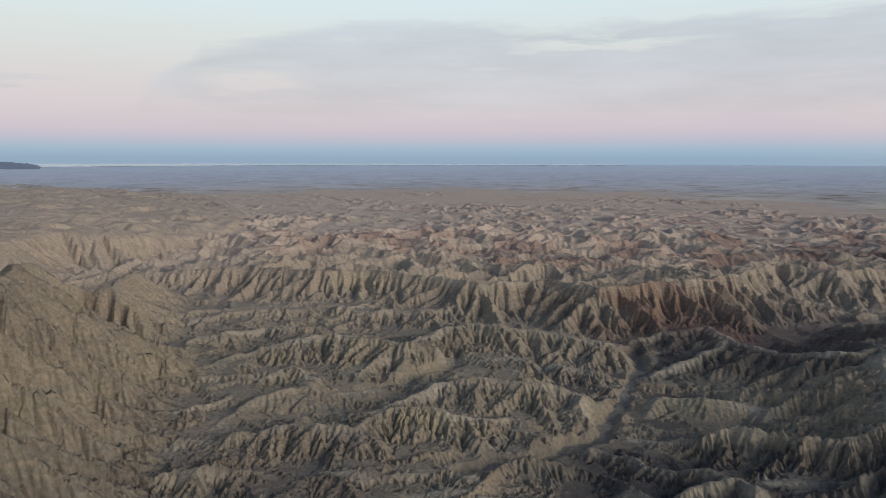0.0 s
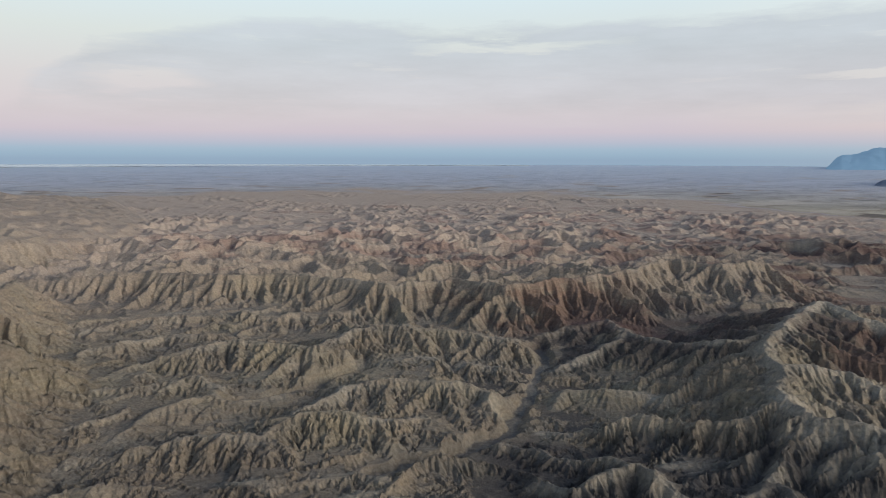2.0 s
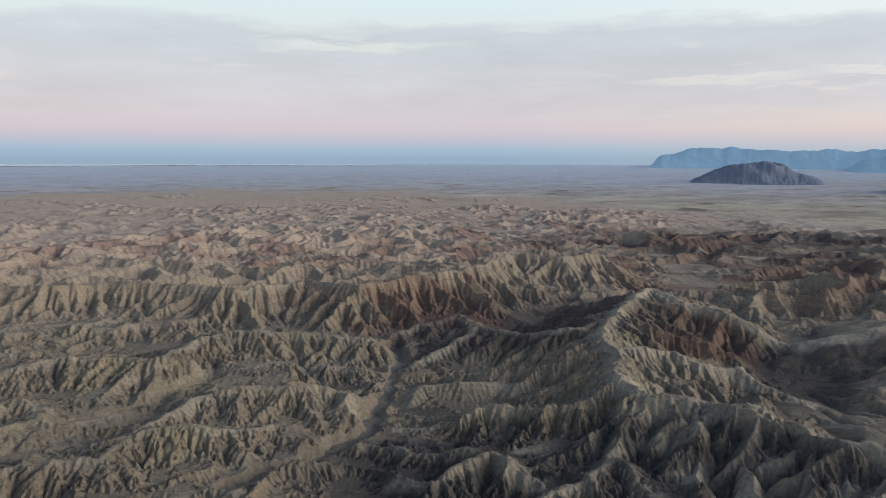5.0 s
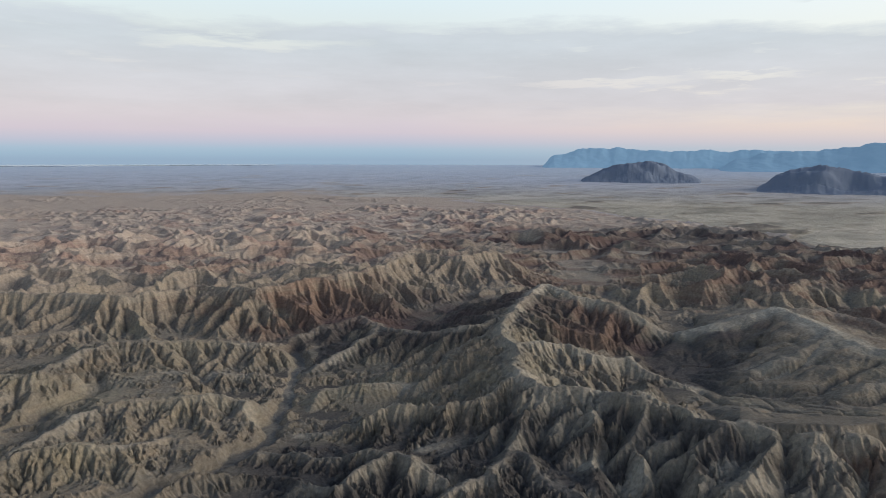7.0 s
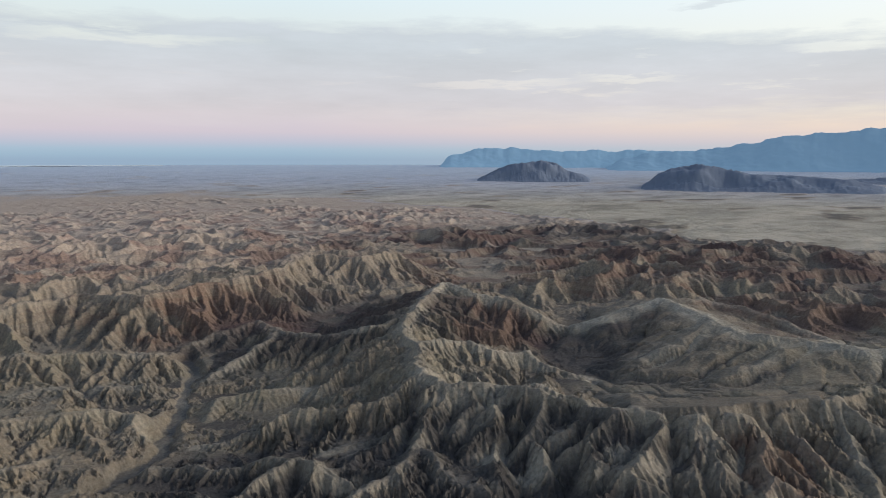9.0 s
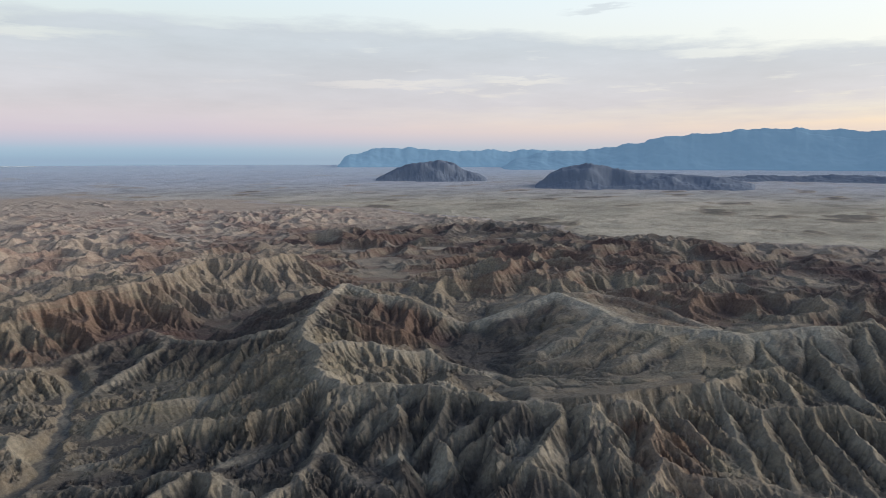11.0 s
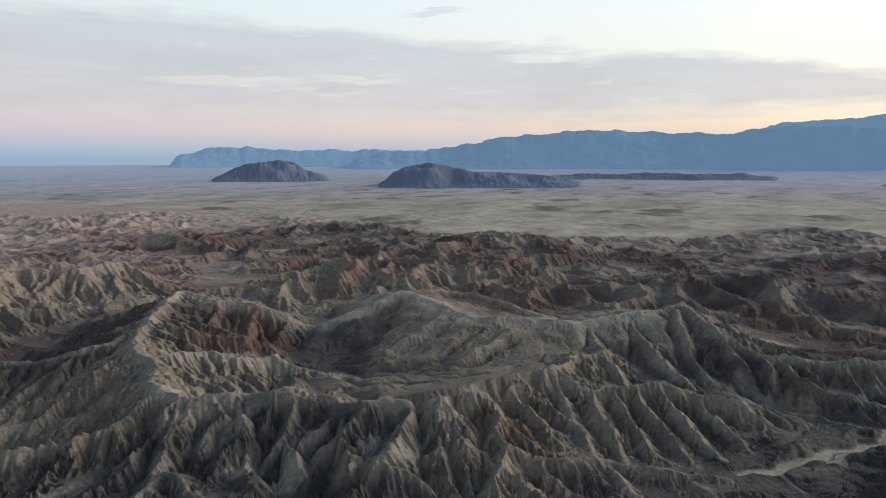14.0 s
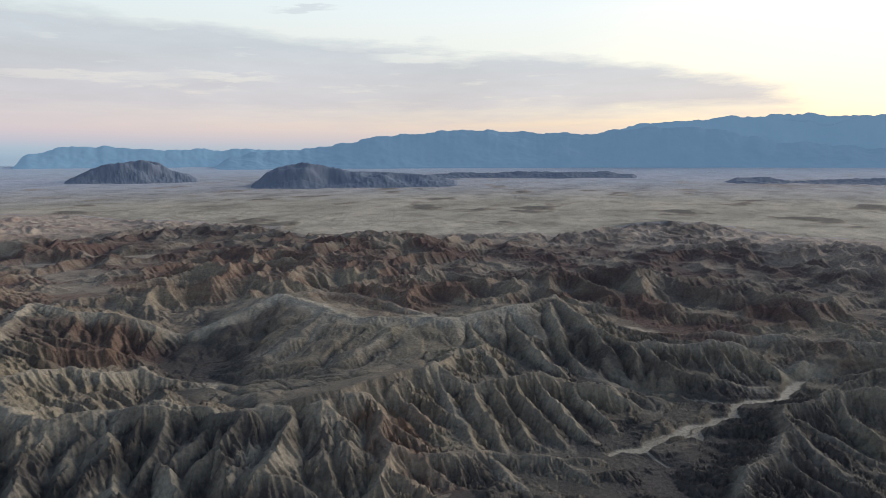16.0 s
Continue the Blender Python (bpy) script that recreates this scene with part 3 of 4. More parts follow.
height, owner, rill, crest_gap, floor_z, rim_r, face = lay(X0, Y0)
broad_x, broad_y = slopes(height)
carved = resample(*last, X0, Y0)
edge = smooth(-900, -860, X0) * smooth(1500, 1440, X0) * smooth(-420, -380, Y0) * smooth(1500, 1440, Y0)
fine_edge = smooth(-420, -390, X0) * smooth(680, 650, X0) * smooth(-180, -150, Y0) * smooth(760, 730, Y0)
height = height + carved * edge * (1 - fine_edge) + resample(*cuts, X0, Y0) * fine_edge

# rills and gullies, large to small
cell = np.maximum(np.gradient(RADII)[None, :], np.float32(0.0018) * RR)
for width, depth in ((32.0, 3.0), (16.0, 2.6), (8.0, 2.7), (4.0, 2.2)):
    gx, gy = slopes(height)
    g = np.hypot(gx, gy) + np.float32(1e-6)
    dx, dy = broad_x + 0.35 * gx, broad_y + 0.35 * gy
    d = np.hypot(dx, dy) + np.float32(1e-6)
    stripe = rills(X0 / (2 * width), Y0 / (2 * width), -dy / d, dx / d, int(width))
    fade = smooth(1.5, 3.0, width / cell) * smooth(0.12, 0.5, g) * (0.15 + 0.85 * smooth(0.0, width * 0.6, crest_gap))
    if width > 10:
        fade = fade * smooth(0.3, 0.8, rill) * (1 - edge)
    elif width > 5:
        fade = fade * (0.85 + 0.15 * (1 - edge)) * smooth(0.35, 0.75, rill)
    cut = np.arcsin(np.clip(1.1 * stripe, -1, 1)) * np.float32(2 / math.pi)
    height = height + depth * rill * fade * (cut - np.float32(0.15))
height = height + 0.2 * fbm(X0 / 5, Y0 / 5, 3, 71) * smooth(4.5, 1.5, cell)

# dry washes: half-width, how sandy the bed is, course
wash_gap = np.full(X0.shape, 99.0, np.float32)
pale_bed = np.zeros(X0.shape, np.float32)
low = np.flatnonzero((RR < 700) & (RR > 190))
lx, ly = X0.ravel()[low], Y0.ravel()[low]
bx_, by_ = lx + 6 * fbm(lx / 20, ly / 20, 3, 81), ly + 6 * fbm(lx / 20, ly / 20, 3, 82)
for width, pale, line in WASHES:
    d, _, _ = line_distance(bx_, by_, line)
    w = width * (1 + 0.9 * perlin(lx / 16, ly / 16, 84))
    wash_gap.ravel()[low] = np.minimum(wash_gap.ravel()[low], d / w)
    pale_bed.ravel()[low] = np.maximum(pale_bed.ravel()[low], pale * smooth(1.2, 0.7, d / w))
    bed = 0.3 + 1.1 * np.maximum(0, d - w) + 0.3 * perlin(lx / 6, ly / 6, 83)
    height.ravel()[low] = np.minimum(height.ravel()[low], bed)
channel = np.zeros(X0.shape, np.float32)
basin = np.flatnonzero((owner.ravel() == list(RIDGES).index("hill")) & (RR.ravel() < 620))
lx, ly = X0.ravel()[basin], Y0.ravel()[basin]
bx_, by_ = lx + 5 * fbm(lx / 24, ly / 24, 3, 86), ly + 5 * fbm(lx / 24, ly / 24, 3, 87)
for line in GULLIES:
    channel.ravel()[basin] = np.maximum(channel.ravel()[basin], np.exp(-(line_distance(bx_, by_, line)[0] / 3.2) ** 2))
height = height - 2.4 * channel
owner = np.where(wash_gap < 1.0, 902, owner)
plain = smooth(0.97, 1.06, RR / rim_r)
owner = np.where(plain > 0.5, 903, owner)
mounds = np.maximum(0, fbm(X0 / 230, Y0 / 170, 4, 91) - 0.3) * (0.25 + 0.75 * smooth(3300, 1900, RR))
height = height + plain * (10 * mounds + 1.5 * fbm(X0 / 200, Y0 / 120, 3, 92))


# ground colour: rusty beds, dark clay, pale sand, plus painted shade, light and haze
def spot(az, r, daz, dr):
    """A rounded patch of ground round a bearing and a distance."""
    return np.exp(-((DEG - az) / daz) ** 2 - ((RR - r) / dr) ** 2)


gx, gy = slopes(height)
blur = fbm(X0 / 90 + 0.02 * height, Y0 / 70, 4, 101)
rust = 0.9 * spot(22, 600, 11, 60) + 0.5 * spot(9, 930, 10, 140) + 0.45 * spot(-6, 1100, 12, 200) + 0.6 * spot(41.5, 540, 4.5, 60) + 0.6 * spot(61, 660, 9, 60)
rust = rust + 0.6 * spot(52, 950, 20, 260) + 0.32 * spot(30, 1200, 14, 380) + 0.4 * spot(66, 300, 4, 50) + 0.15 * spot(-28, 270, 26, 150) + 0.5 * spot(90, 620, 14, 60) + 0.3 * spot(20, 1700, 40, 500) + 0.5 * spot(85, 900, 18, 250)
for key, amount in (("orange", 0.3), ("tier", 0.1), ("east_d", 0.3)):
    rust = rust + amount * (owner == list(RIDGES).index(key))
rust = np.clip(rust * (1 + 1.6 * blur) + 0.25 * blur, 0, 1)
# dark clay beds, with shade painted in on gullies, valleys and near slopes
clay_shade = 0.3 * spot(-24, 250, 30, 95) + 0.95 * spot(31, 590, 9, 80) + 0.15 * spot(26, 330, 12, 90) + 0.45 * spot(20, 540, 7, 50) + 0.55 * spot(25, 310, 11, 70) + 0.4 * spot(76, 375, 10, 80) + 0.3 * spot(37, 280, 16, 70) + 0.4 * spot(46, 300, 8, 40) + 0.3 * spot(30, 1050, 9, 330) + smooth(410, 275, RR) * (0.15 + 0.22 * smooth(4, 14, DEG)) + 0.42 * spot(54, 1050, 22, 330) + 0.55 * spot(47, 1280, 13, 230) + 0.9 * spot(48, 500, 4, 100) + 0.3 * spot(43, 310, 8, 60) + 0.7 * spot(93, 400, 16, 130) + 0.8 * spot(88, 900, 20, 330) + 0.9 * spot(87, 1420, 5, 110)
# per ridge: rim and others darkened for their shaded faces, some lightened
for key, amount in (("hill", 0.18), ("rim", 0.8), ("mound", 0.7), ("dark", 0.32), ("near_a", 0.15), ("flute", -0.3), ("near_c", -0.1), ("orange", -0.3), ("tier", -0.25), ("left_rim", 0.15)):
    clay_shade = clay_shade + amount * (owner == list(RIDGES).index(key))
clay_shade = np.clip(clay_shade * (1 + 0.9 * blur) + 0.12 * blur, 0, 1)
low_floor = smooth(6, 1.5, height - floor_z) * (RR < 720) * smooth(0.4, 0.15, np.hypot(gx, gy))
# channels and level floors are darker
clay_shade = np.maximum(clay_shade, 0.6 * channel)
clay_shade = np.maximum(clay_shade, low_floor * (0.12 + 0.6 * smooth(-8, 15, DEG)))
pans = pan_floor(DEG, RR)
clay_shade = np.maximum(clay_shade, plain * smooth(0.02, 0.2, mounds) * 0.75)
sand_light = np.maximum(pale_bed, plain * (1 - 0.8 * smooth(0.0, 0.1, mounds)))
sand_light = np.maximum(sand_light, 0.55 * smooth(0.3, 0.6, pans + 0.5 * blur))
broad = np.select([(owner == list(RIDGES).index("hill")) & (face < 2) & (RR > 440), owner == list(RIDGES).index("spine")], [np.float32(2.8), np.float32(1.9)], np.float32(1.2))
# paler strip along the crest lines, unevenly broken
pale_crest = np.minimum(broad * 0.75, 1.2) * smooth(6.0, 1.5, crest_gap / broad) * (RR < 700) * (owner != list(RIDGES).index("left_rim")) * np.clip(np.where(broad > 2.5, 1.0, np.where(broad > 1.5, 0.75, 0.5)) + 0.9 * fbm(X0 / 40, Y0 / 40, 2, 103), 0, 1)
sand_light = np.maximum(sand_light, np.where(broad > 2.5, 0.75, 0.55) * pale_crest)
# sunlit ridge flank and wall top: light painted in as pale sand
sand_light = np.maximum(sand_light, 0.4 * (spot(38, 400, 3.2, 60) + 0.5 * spot(27, 655, 6, 45)) * smooth(2, 10, height) * np.clip(0.8 + blur, 0, 1))
clay_shade = clay_shade * (1 - 0.7 * pale_crest)
bajada = spot(59, 3250, 11, 420) + spot(97, 2950, 6, 260) + 0.7 * spot(74, 3400, 8, 300)
bajada = np.clip(bajada * (1 + 1.5 * blur), 0, 1) * plain
clay_shade, sand_light = np.maximum(clay_shade, 0.55 * bajada), sand_light * (1 - 0.75 * bajada)
# distance haze put into the colour, less on the mesa and some ridges
haze = np.where(plain > 0.5, smooth(1200, 3400, RR), smooth(430, 1250, RR)) * np.where(owner == 900, np.float32(0.7), np.float32(1)) * (1 - 0.72 * spot(52, 1020, 26, 400))


def material(name):
    m = bpy.data.materials.new(name)
    m.use_nodes = True
    t = m.node_tree
    b = t.nodes["Principled BSDF"]
    b.inputs["Roughness"].default_value = 0.95
    b.inputs["Specular IOR Level"].default_value = 0.15
    place = t.nodes.new("ShaderNodeNewGeometry").outputs["Position"]
    return m, t, b, place


def earth_material():
    m, t, b, place = material("badlands_earth")
    ground_tone = t.nodes.new("ShaderNodeAttribute")
    ground_tone.attribute_name = "ground_tone"
    sep = t.nodes.new("ShaderNodeSeparateColor")
    link(t, ground_tone.outputs["Color"], sep.inputs[0])
    rusty, clay_shaded, sandy = sep.outputs
    hazed = ground_tone.outputs["Alpha"]
    grain = fuzz(t, place, 0.45, 7, 0.7)
    patch = fuzz(t, place, 0.03, 6, 0.65)
    grain_soft = fuzz(t, place, 0.12, 5, 0.6)
    beds = fuzz(t, place, 0.06, 5, 0.62, (0.45, 0.45, 5.0))
    tan = blend(t, patch, (0.186, 0.148, 0.104), (0.358, 0.291, 0.211))
    grey = blend(t, patch, (0.128, 0.118, 0.100), (0.255, 0.234, 0.19))
    base = blend(t, ramp(t, beds, [(0.40, 0.0), (0.74, 0.9)]), tan, grey)
    ochre = ramp(t, fuzz(t, place, 0.014, 5, 0.6), [(0.48, 0.0), (0.68, 0.55)])
    base = blend(t, ochre, base, blend(t, grain_soft, (0.245, 0.207, 0.130), (0.395, 0.34, 0.225)))
    # far tones, paled to paint in the haze
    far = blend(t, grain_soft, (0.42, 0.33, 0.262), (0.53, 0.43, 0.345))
    base = blend(t, calc(t, "MULTIPLY", hazed, 0.9), base, far)
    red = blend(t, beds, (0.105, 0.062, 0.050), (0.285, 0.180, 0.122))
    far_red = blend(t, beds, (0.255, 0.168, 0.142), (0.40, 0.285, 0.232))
    red = blend(t, calc(t, "MULTIPLY", hazed, 0.9), red, far_red)
    base = blend(t, ramp(t, calc(t, "ADD", rusty, calc(t, "MULTIPLY", calc(t, "SUBTRACT", beds, 0.5), 1.4)), [(0.25, 0.0), (0.7, 0.8)]), base, red)
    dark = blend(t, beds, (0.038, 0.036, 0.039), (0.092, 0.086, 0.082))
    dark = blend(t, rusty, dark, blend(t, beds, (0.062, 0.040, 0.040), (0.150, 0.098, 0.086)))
    # dark clay and painted shade, broken up by patches
    base = blend(t, ramp(t, calc(t, "ADD", clay_shaded, calc(t, "MULTIPLY", calc(t, "SUBTRACT", patch, 0.5), 0.55)), [(0.15, 0.0), (0.8, 0.85)]), base, dark)
    drift = ramp(t, fuzz(t, place, 0.0045, 8, 0.62, (0.6, 1.5, 1.0)), [(0.36, 0.0), (0.62, 1.0)])
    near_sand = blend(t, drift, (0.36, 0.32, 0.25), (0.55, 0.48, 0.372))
    # sand of the far plain, blued for haze
    hazed_sand = blend(t, drift, (0.39, 0.40, 0.45), (0.48, 0.48, 0.52))
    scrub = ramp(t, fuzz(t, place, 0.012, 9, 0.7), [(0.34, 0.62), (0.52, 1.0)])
    sands = blend(t, 1.0, blend(t, ramp(t, hazed, [(0.35, 0.0), (1.0, 1.0)]), near_sand, hazed_sand), scrub, "MULTIPLY")
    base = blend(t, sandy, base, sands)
    # haze painted into the base colour: pale blue with distance
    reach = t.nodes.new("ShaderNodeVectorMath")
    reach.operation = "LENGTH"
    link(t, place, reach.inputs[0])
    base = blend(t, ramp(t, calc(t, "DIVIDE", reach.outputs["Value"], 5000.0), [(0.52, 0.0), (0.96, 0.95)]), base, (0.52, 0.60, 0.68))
    base = blend(t, 0.55, base, ramp(t, grain, [(0.3, 0.18), (0.7, 0.8)]), "OVERLAY")
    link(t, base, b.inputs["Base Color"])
    bump = t.nodes.new("ShaderNodeBump")
    bump.inputs["Strength"].default_value, bump.inputs["Distance"].default_value = 1.0, 1.4
    link(t, grain, bump.inputs["Height"])
    link(t, bump.outputs[0], b.inputs["Normal"])
    return m


EARTH = earth_material()

# ---- cut the sheet into the ridges, the badlands beyond, the mesa, the wash and the plain ----
VX, VY, VZ = X0.ravel(), Y0.ravel(), height.ravel()
NORMAL = np.stack([-gx.ravel(), -gy.ravel(), np.ones(VX.size)], 1)
NORMAL /= np.linalg.norm(NORMAL, axis=1)[:, None]
GROUND_TONE = np.stack([rust.ravel(), clay_shade.ravel(), sand_light.ravel(), haze.ravel()], 1).astype(np.float32)
rows, cols = X0.shape
corner = (np.arange(rows - 1)[:, None] * cols + np.arange(cols - 1)[None, :]).ravel()
QUADS = np.stack([corner, corner + 1, corner + cols + 1, corner + cols], 1)[:, ::-1]
FACE_OWNER = owner.ravel()[corner]


def sheet(name, chosen):
    quads = QUADS[chosen]
    used, index = np.unique(quads, return_inverse=True)
    me = bpy.data.meshes.new(name)
    n, f = len(used), len(quads)
    me.vertices.add(n)
    me.vertices.foreach_set("co", np.stack([VX[used], VY[used], VZ[used]], 1).astype(np.float32).ravel())
    me.loops.add(4 * f)
    me.loops.foreach_set("vertex_index", index.ravel().astype(np.int32))
    me.polygons.add(f)
    me.polygons.foreach_set("loop_start", np.arange(0, 4 * f, 4, dtype=np.int32))
    me.update()
    me.polygons.foreach_set("use_smooth", np.ones(f, bool))
    layer = me.attributes.new("ground_tone", "FLOAT_COLOR", "POINT")
    layer.data.foreach_set("color", GROUND_TONE[used].ravel())
    me.normals_split_custom_set_from_vertices(NORMAL[used])
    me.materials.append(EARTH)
    return new(name, me)


# patches of the sheet that hang together; scraps go to the badlands at large
FACE_GAP, FACE_SIDE = crest_gap.ravel()[corner], face.ravel()[corner]
FACE_RISE = np.hypot(gx, gy).ravel()[corner]
PART = np.where(FACE_GAP < 3.5, 2, FACE_SIDE % 2)
KEY = np.where((FACE_OWNER >= 0) & (FACE_OWNER < 900), FACE_OWNER * 100 + 3 * (FACE_SIDE // 2) + PART, 100000 + FACE_OWNER)


def patches(key):
    """Numbers the connected patches of like-keyed cells; gives each cell's patch and its size."""
    grid = key.reshape(rows - 1, cols - 1)
    index = np.arange(grid.size).reshape(grid.shape)
    ways = []
    for a, b, p, q in ((grid[1:], grid[:-1], index[1:], index[:-1]), (grid[:, 1:], grid[:, :-1], index[:, 1:], index[:, :-1])):
        same = a == b
        ways.append((p[same], q[same]))
    p, q = np.concatenate([w[0] for w in ways]), np.concatenate([w[1] for w in ways])
    root = np.arange(grid.size)
    while True:
        a, b = root[p], root[q]
        apart = a != b
        if not apart.any():
            return root, np.bincount(root, minlength=grid.size)[root]
        p, q, a, b = p[apart], q[apart], a[apart], b[apart]
        np.minimum.at(root, np.maximum(a, b), np.minimum(a, b))
        while True:
            up = root[root]
            if (up == root).all():
                break
            root = up


PATCH, SIZE = patches(KEY)
FACE_OWNER = np.where((KEY < 100000) & (SIZE < 150), 901, FACE_OWNER)

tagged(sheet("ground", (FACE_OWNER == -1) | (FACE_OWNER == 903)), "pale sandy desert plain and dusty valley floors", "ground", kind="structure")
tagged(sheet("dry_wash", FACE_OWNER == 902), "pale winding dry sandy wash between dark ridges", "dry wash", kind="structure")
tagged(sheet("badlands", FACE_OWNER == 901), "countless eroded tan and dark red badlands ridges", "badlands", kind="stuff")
mesa = tagged(new("mesa"), "flat-topped sandy mesa with a fluted tan rim", "mesa")
for name, chosen in (("mesa_top", FACE_RISE < 0.3), ("mesa_rim", FACE_RISE >= 0.3)):
    sheet(name, (FACE_OWNER == 900) & chosen).parent = mesa
# each ridge: its bare crest and its rilled flanks
for number, (slope, strength, label, lines) in enumerate(RIDGES.values()):
    mine = FACE_OWNER == number
    whole = tagged(new("badlands_ridge"), label, "ridge", "badlands ridges")
    mid = lines[0][len(lines[0]) // 2]
    whole.location = (mid[0], mid[1], 0)
    for patch_number in np.unique(PATCH[mine]):
        chosen = mine & (PATCH == patch_number)
        piece = sheet("crest" if PART[patch_number] == 2 else "flank", chosen)
        piece.parent = whole
        piece.location = (-mid[0], -mid[1], 0)


# ---- hills and mountains beyond the plain ----
def rise_of_plain(r):
    return 7 + 104 * np.clip((r - 1500) / 3400, 0, 1) ** 1.25


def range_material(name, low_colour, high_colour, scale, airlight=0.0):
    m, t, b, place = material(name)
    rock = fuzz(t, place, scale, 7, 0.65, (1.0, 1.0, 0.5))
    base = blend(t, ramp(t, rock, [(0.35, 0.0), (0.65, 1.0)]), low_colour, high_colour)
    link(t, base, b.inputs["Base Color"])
    # haze as a glow: the range emits its own colour as airlight
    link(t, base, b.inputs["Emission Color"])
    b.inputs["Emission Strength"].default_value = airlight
    bump = t.nodes.new("ShaderNodeBump")
    bump.inputs["Strength"].default_value, bump.inputs["Distance"].default_value = 0.2, 6.0
    link(t, rock, bump.inputs["Height"])
    link(t, bump.outputs[0], b.inputs["Normal"])
    return m


def upland(name, label, category, skyline, r_front, r_back, crest_at, rough, seed, stuff, steps=(260, 60)):
    """A hill or range on the plain: skyline of (bearing, elevation seen from the drone), between two distances."""
    az = np.linspace(skyline[0][0], skyline[-1][0], steps[0]).astype(np.float32)
    u = np.linspace(0, 1, steps[1]).astype(np.float32)
    a, v = np.meshgrid(az, u, indexing="ij")
    r = r_front + (r_back - r_front) * v
    x, y = r * np.sin(np.radians(a)), r * np.cos(np.radians(a))
    r_crest = r_front + (r_back - r_front) * crest_at
    jag = (0.30 if rough > 50 else 0.10) * fbm(az / (2.0 if rough > 50 else 1.2), az * 0 + seed, 4, seed + 3)
    top_z = EYE + r_crest * np.tan(np.radians(np.interp(az, *zip(*skyline)) + jag + 0.05))[:, None]
    base_z = rise_of_plain(r) - 6
    w = rough * 6.0
    wander = 0.16 * fbm(x / (w * 2), y / (w * 2), 3, seed)
    t = np.clip(1 - np.abs(v + wander * smooth(0.0, 0.25, v) * smooth(1.0, 0.8, v) - crest_at) / np.where(v < crest_at, crest_at, 1 - crest_at), 0, 1)
    rib = 1 - 2 * np.abs(fbm(x / w, y / w, 5, seed + 1))
    shape = t ** (1.5 if rough < 50 else 1.1) + (0.32 if rough < 50 else 0.3) * (rib - 0.6) * t * (1 - t)
    z = base_z + np.maximum(top_z - base_z, 0) * shape + rough * (0.2 if rough < 50 else 0.08) * fbm(x / rough, y / rough, 3, seed + 2) * np.minimum(1, 5 * t)
    ends = smooth(0.0, 0.04, (a - az[0]) / (az[-1] - az[0])) * smooth(1.0, 0.96, (a - az[0]) / (az[-1] - az[0]))
    z = np.where(ends < 1, base_z + (z - base_z) * ends, z)
    n, k = a.shape
    corner = (np.arange(n - 1)[:, None] * k + np.arange(k - 1)[None, :]).ravel()
    whole = tagged(new(name), label, category)
    whole.location = (float(x[n // 2, k // 2]), float(y[n // 2, k // 2]), float(base_z[n // 2, k // 2]))
    points = np.stack([x.ravel(), y.ravel(), z.ravel()], 1) - np.array(whole.location)
    place = v.ravel()[corner]
    for piece, lo, hi in (("foot_slope", -1, crest_at * 0.45), ("crest", crest_at * 0.45, crest_at + 0.1), ("back_slope", crest_at + 0.1, 2)):
        quads = np.stack([corner + k, corner + k + 1, corner + 1, corner], 1)[(place >= lo) & (place < hi)]
        used, index = np.unique(quads, return_inverse=True)
        me = bpy.data.meshes.new(piece)
        me.from_pydata(points[used].tolist(), [], index.reshape(-1, 4).tolist())
        me.polygons.foreach_set("use_smooth", np.ones(len(quads), bool))
        me.materials.append(stuff)
        new(piece, me).parent = whole
    return whole


# hills: haze put into the base colour, bluer and paler than bare rock
HAZED_HILL = range_material("hazed_hill_rock", (0.165, 0.202, 0.265), (0.195, 0.228, 0.285), 0.012)
# both ranges carry distance haze, painted as blue colour and added glow
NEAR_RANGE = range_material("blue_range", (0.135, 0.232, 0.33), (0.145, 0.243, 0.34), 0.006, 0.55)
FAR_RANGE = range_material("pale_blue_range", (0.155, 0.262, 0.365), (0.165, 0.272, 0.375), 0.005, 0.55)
upland("hill", "dark bare rocky hill standing on the plain", "hill", [(39.6, -1.9), (41.4, -0.95), (42.8, -0.4), (44, -0.3), (45.2, -0.12), (46.4, -0.3), (47.5, -0.95), (48.6, -1.3), (49.5, -1.75)], 3080, 3700, 0.35, 15, 201, HAZED_HILL)
upland("hill", "dark flat-shouldered hill with a sloping tail", "hill", [(52.8, -2.6), (54.3, -1.3), (55.5, -0.75), (57.4, -0.36), (58.6, -0.5), (60.2, -0.85), (61.2, -1.1), (62.5, -1.2), (65, -1.3), (68, -1.5), (70.5, -2.2)], 2620, 3400, 0.3, 15, 211, HAZED_HILL)
upland("hill", "low grey hills at the foot of the mountains", "hill", [(66, -2.0), (68, -1.45), (70, -1.3), (73, -1.35), (75, -1.2), (78, -1.3), (82, -1.25), (85, -1.6)], 3150, 3650, 0.4, 20, 221, HAZED_HILL)
upland("hill", "dark low hill at the edge of the badlands", "hill", [(-36, -0.45), (-32, -0.35), (-31, -0.5), (-30.2, -0.75)], 4200, 4700, 0.5, 20, 231, HAZED_HILL, (60, 40))
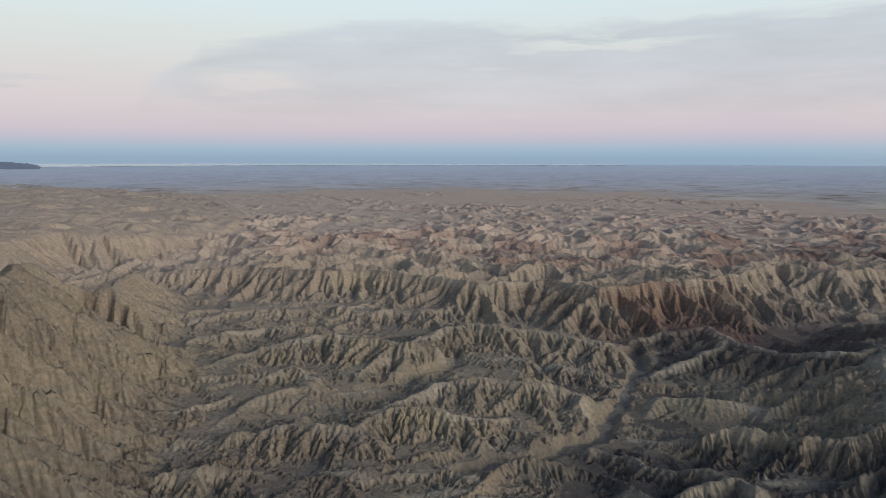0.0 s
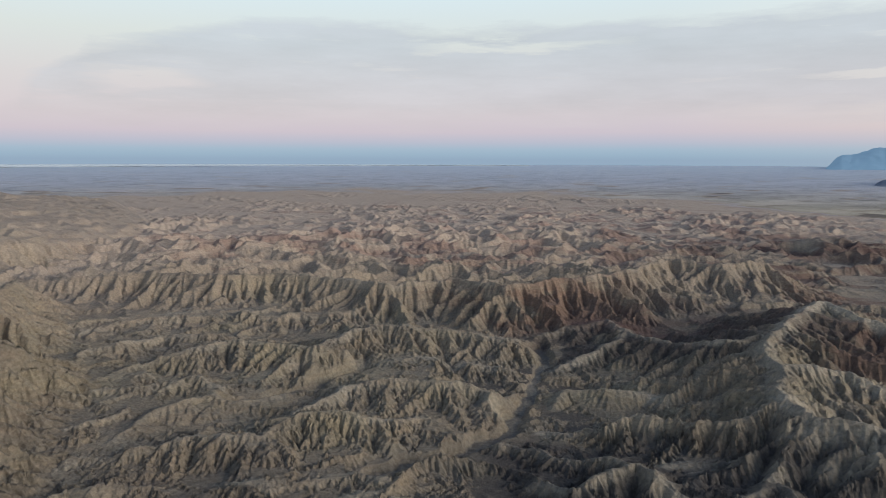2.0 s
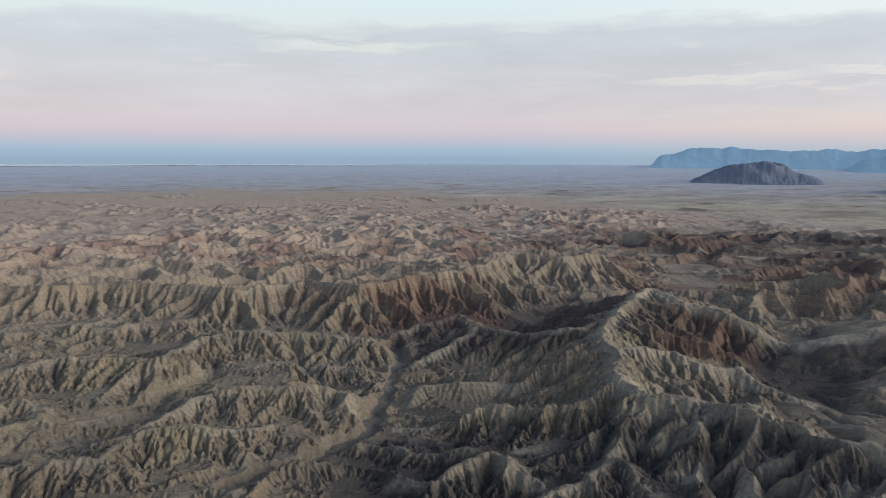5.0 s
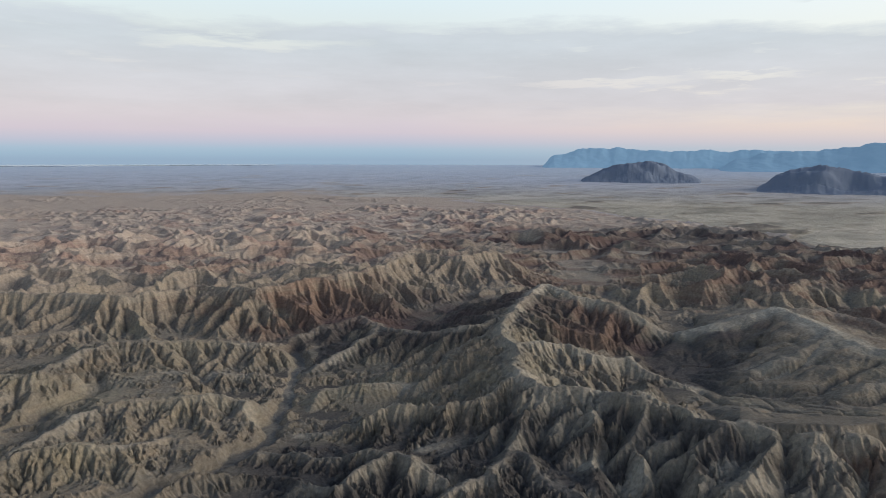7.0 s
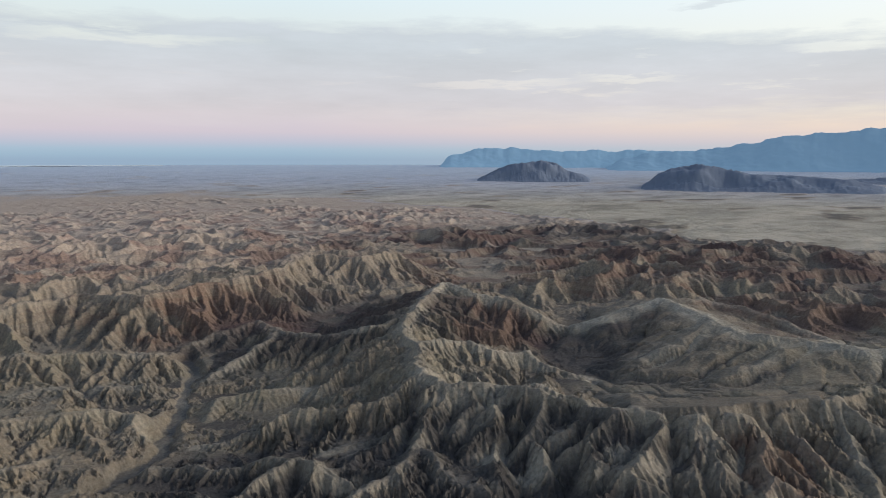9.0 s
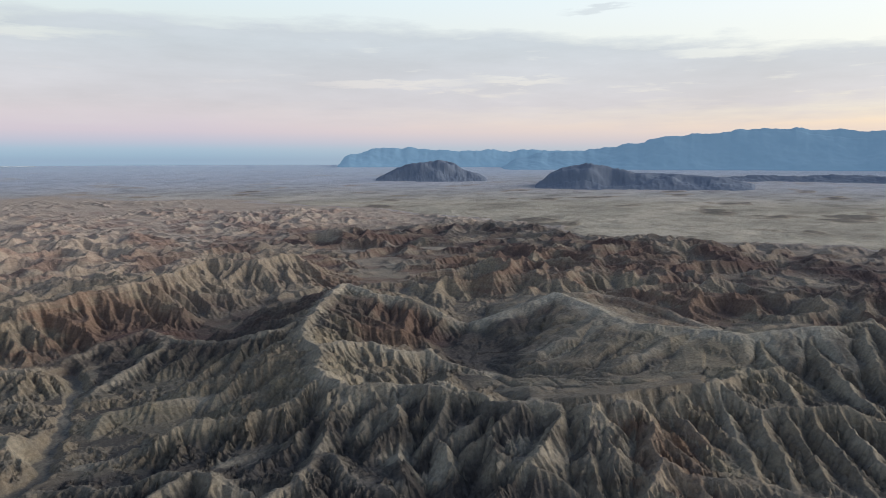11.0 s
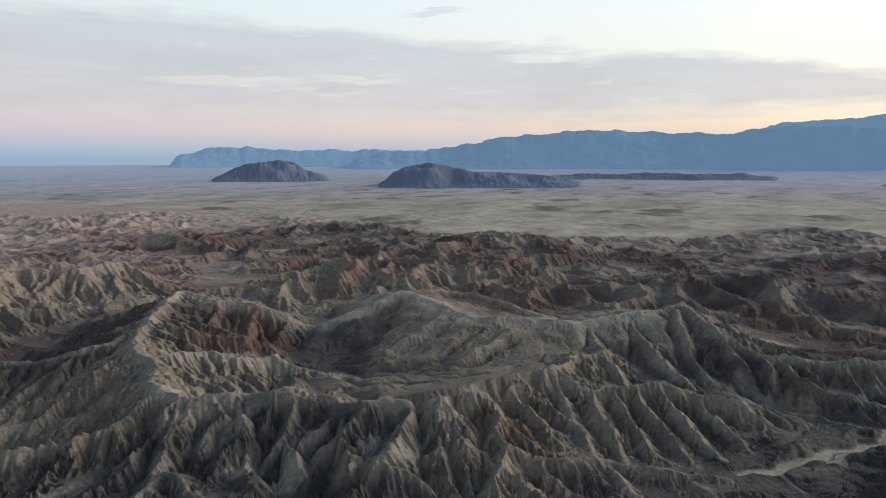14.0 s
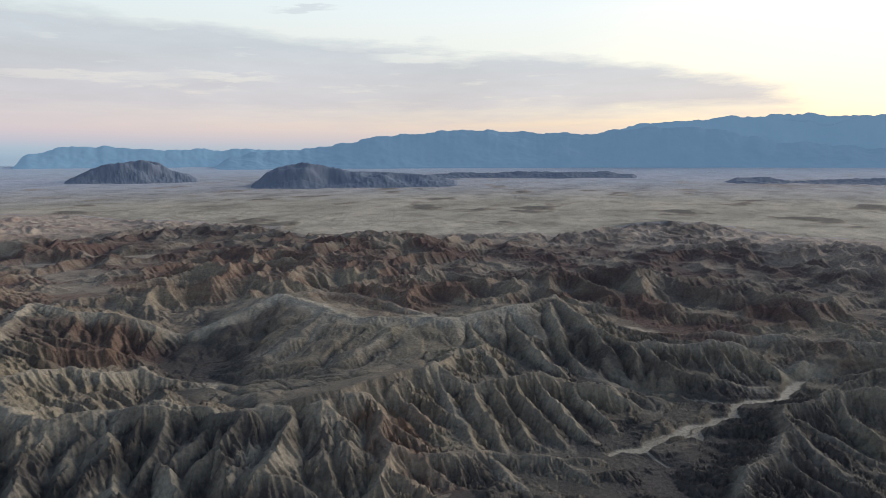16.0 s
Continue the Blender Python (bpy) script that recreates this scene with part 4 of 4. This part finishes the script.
upland("hill", "low dark hills at the edge of the plain", "hill", [(90.3, -2.4), (92, -1.75), (94, -1.65), (96, -1.95), (98, -1.8), (101, -1.7), (104, -1.75), (108, -2.2)], 2850, 3300, 0.4, 20, 226, HAZED_HILL)
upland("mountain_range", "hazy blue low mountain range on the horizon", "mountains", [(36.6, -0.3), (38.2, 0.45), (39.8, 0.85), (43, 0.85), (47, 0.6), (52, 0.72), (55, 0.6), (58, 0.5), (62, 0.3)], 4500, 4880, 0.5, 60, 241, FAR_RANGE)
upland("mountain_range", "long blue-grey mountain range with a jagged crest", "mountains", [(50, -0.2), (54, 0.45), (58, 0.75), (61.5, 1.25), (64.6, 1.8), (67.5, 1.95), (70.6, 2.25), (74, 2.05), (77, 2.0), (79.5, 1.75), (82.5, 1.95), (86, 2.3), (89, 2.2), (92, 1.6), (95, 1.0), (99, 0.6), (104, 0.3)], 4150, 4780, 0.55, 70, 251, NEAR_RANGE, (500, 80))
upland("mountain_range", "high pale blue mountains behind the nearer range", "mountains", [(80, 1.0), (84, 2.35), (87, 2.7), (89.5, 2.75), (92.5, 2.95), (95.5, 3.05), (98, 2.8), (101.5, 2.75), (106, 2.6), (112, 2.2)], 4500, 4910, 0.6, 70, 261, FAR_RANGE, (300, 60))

# ---- the far lake, a bright line under the horizon ----
m, t, b, place = material("lake_water")
b.inputs["Base Color"].default_value, b.inputs["Roughness"].default_value = (0.45, 0.55, 0.62, 1), 0.25
b.inputs["Specular IOR Level"].default_value = 0.5
bm = bmesh.new()
edge = []
for k in range(41):
    a = radians(-31 + 46 * k / 40)
    edge.append([bm.verts.new((r * math.sin(a), r * math.cos(a), float(rise_of_plain(r)) + dip)) for r, dip in ((4440 + 350 * (k / 40) ** 0.6, 1.6), (4890, 1.6))])
for p, q in zip(edge, edge[1:]):
    bm.faces.new((p[0], q[0], q[1], p[1]))
me = bpy.data.meshes.new("lake")
bm.to_mesh(me)
me.materials.append(m)
tagged(new("lake", me), "distant pale lake shining under the horizon", "lake", kind="structure")
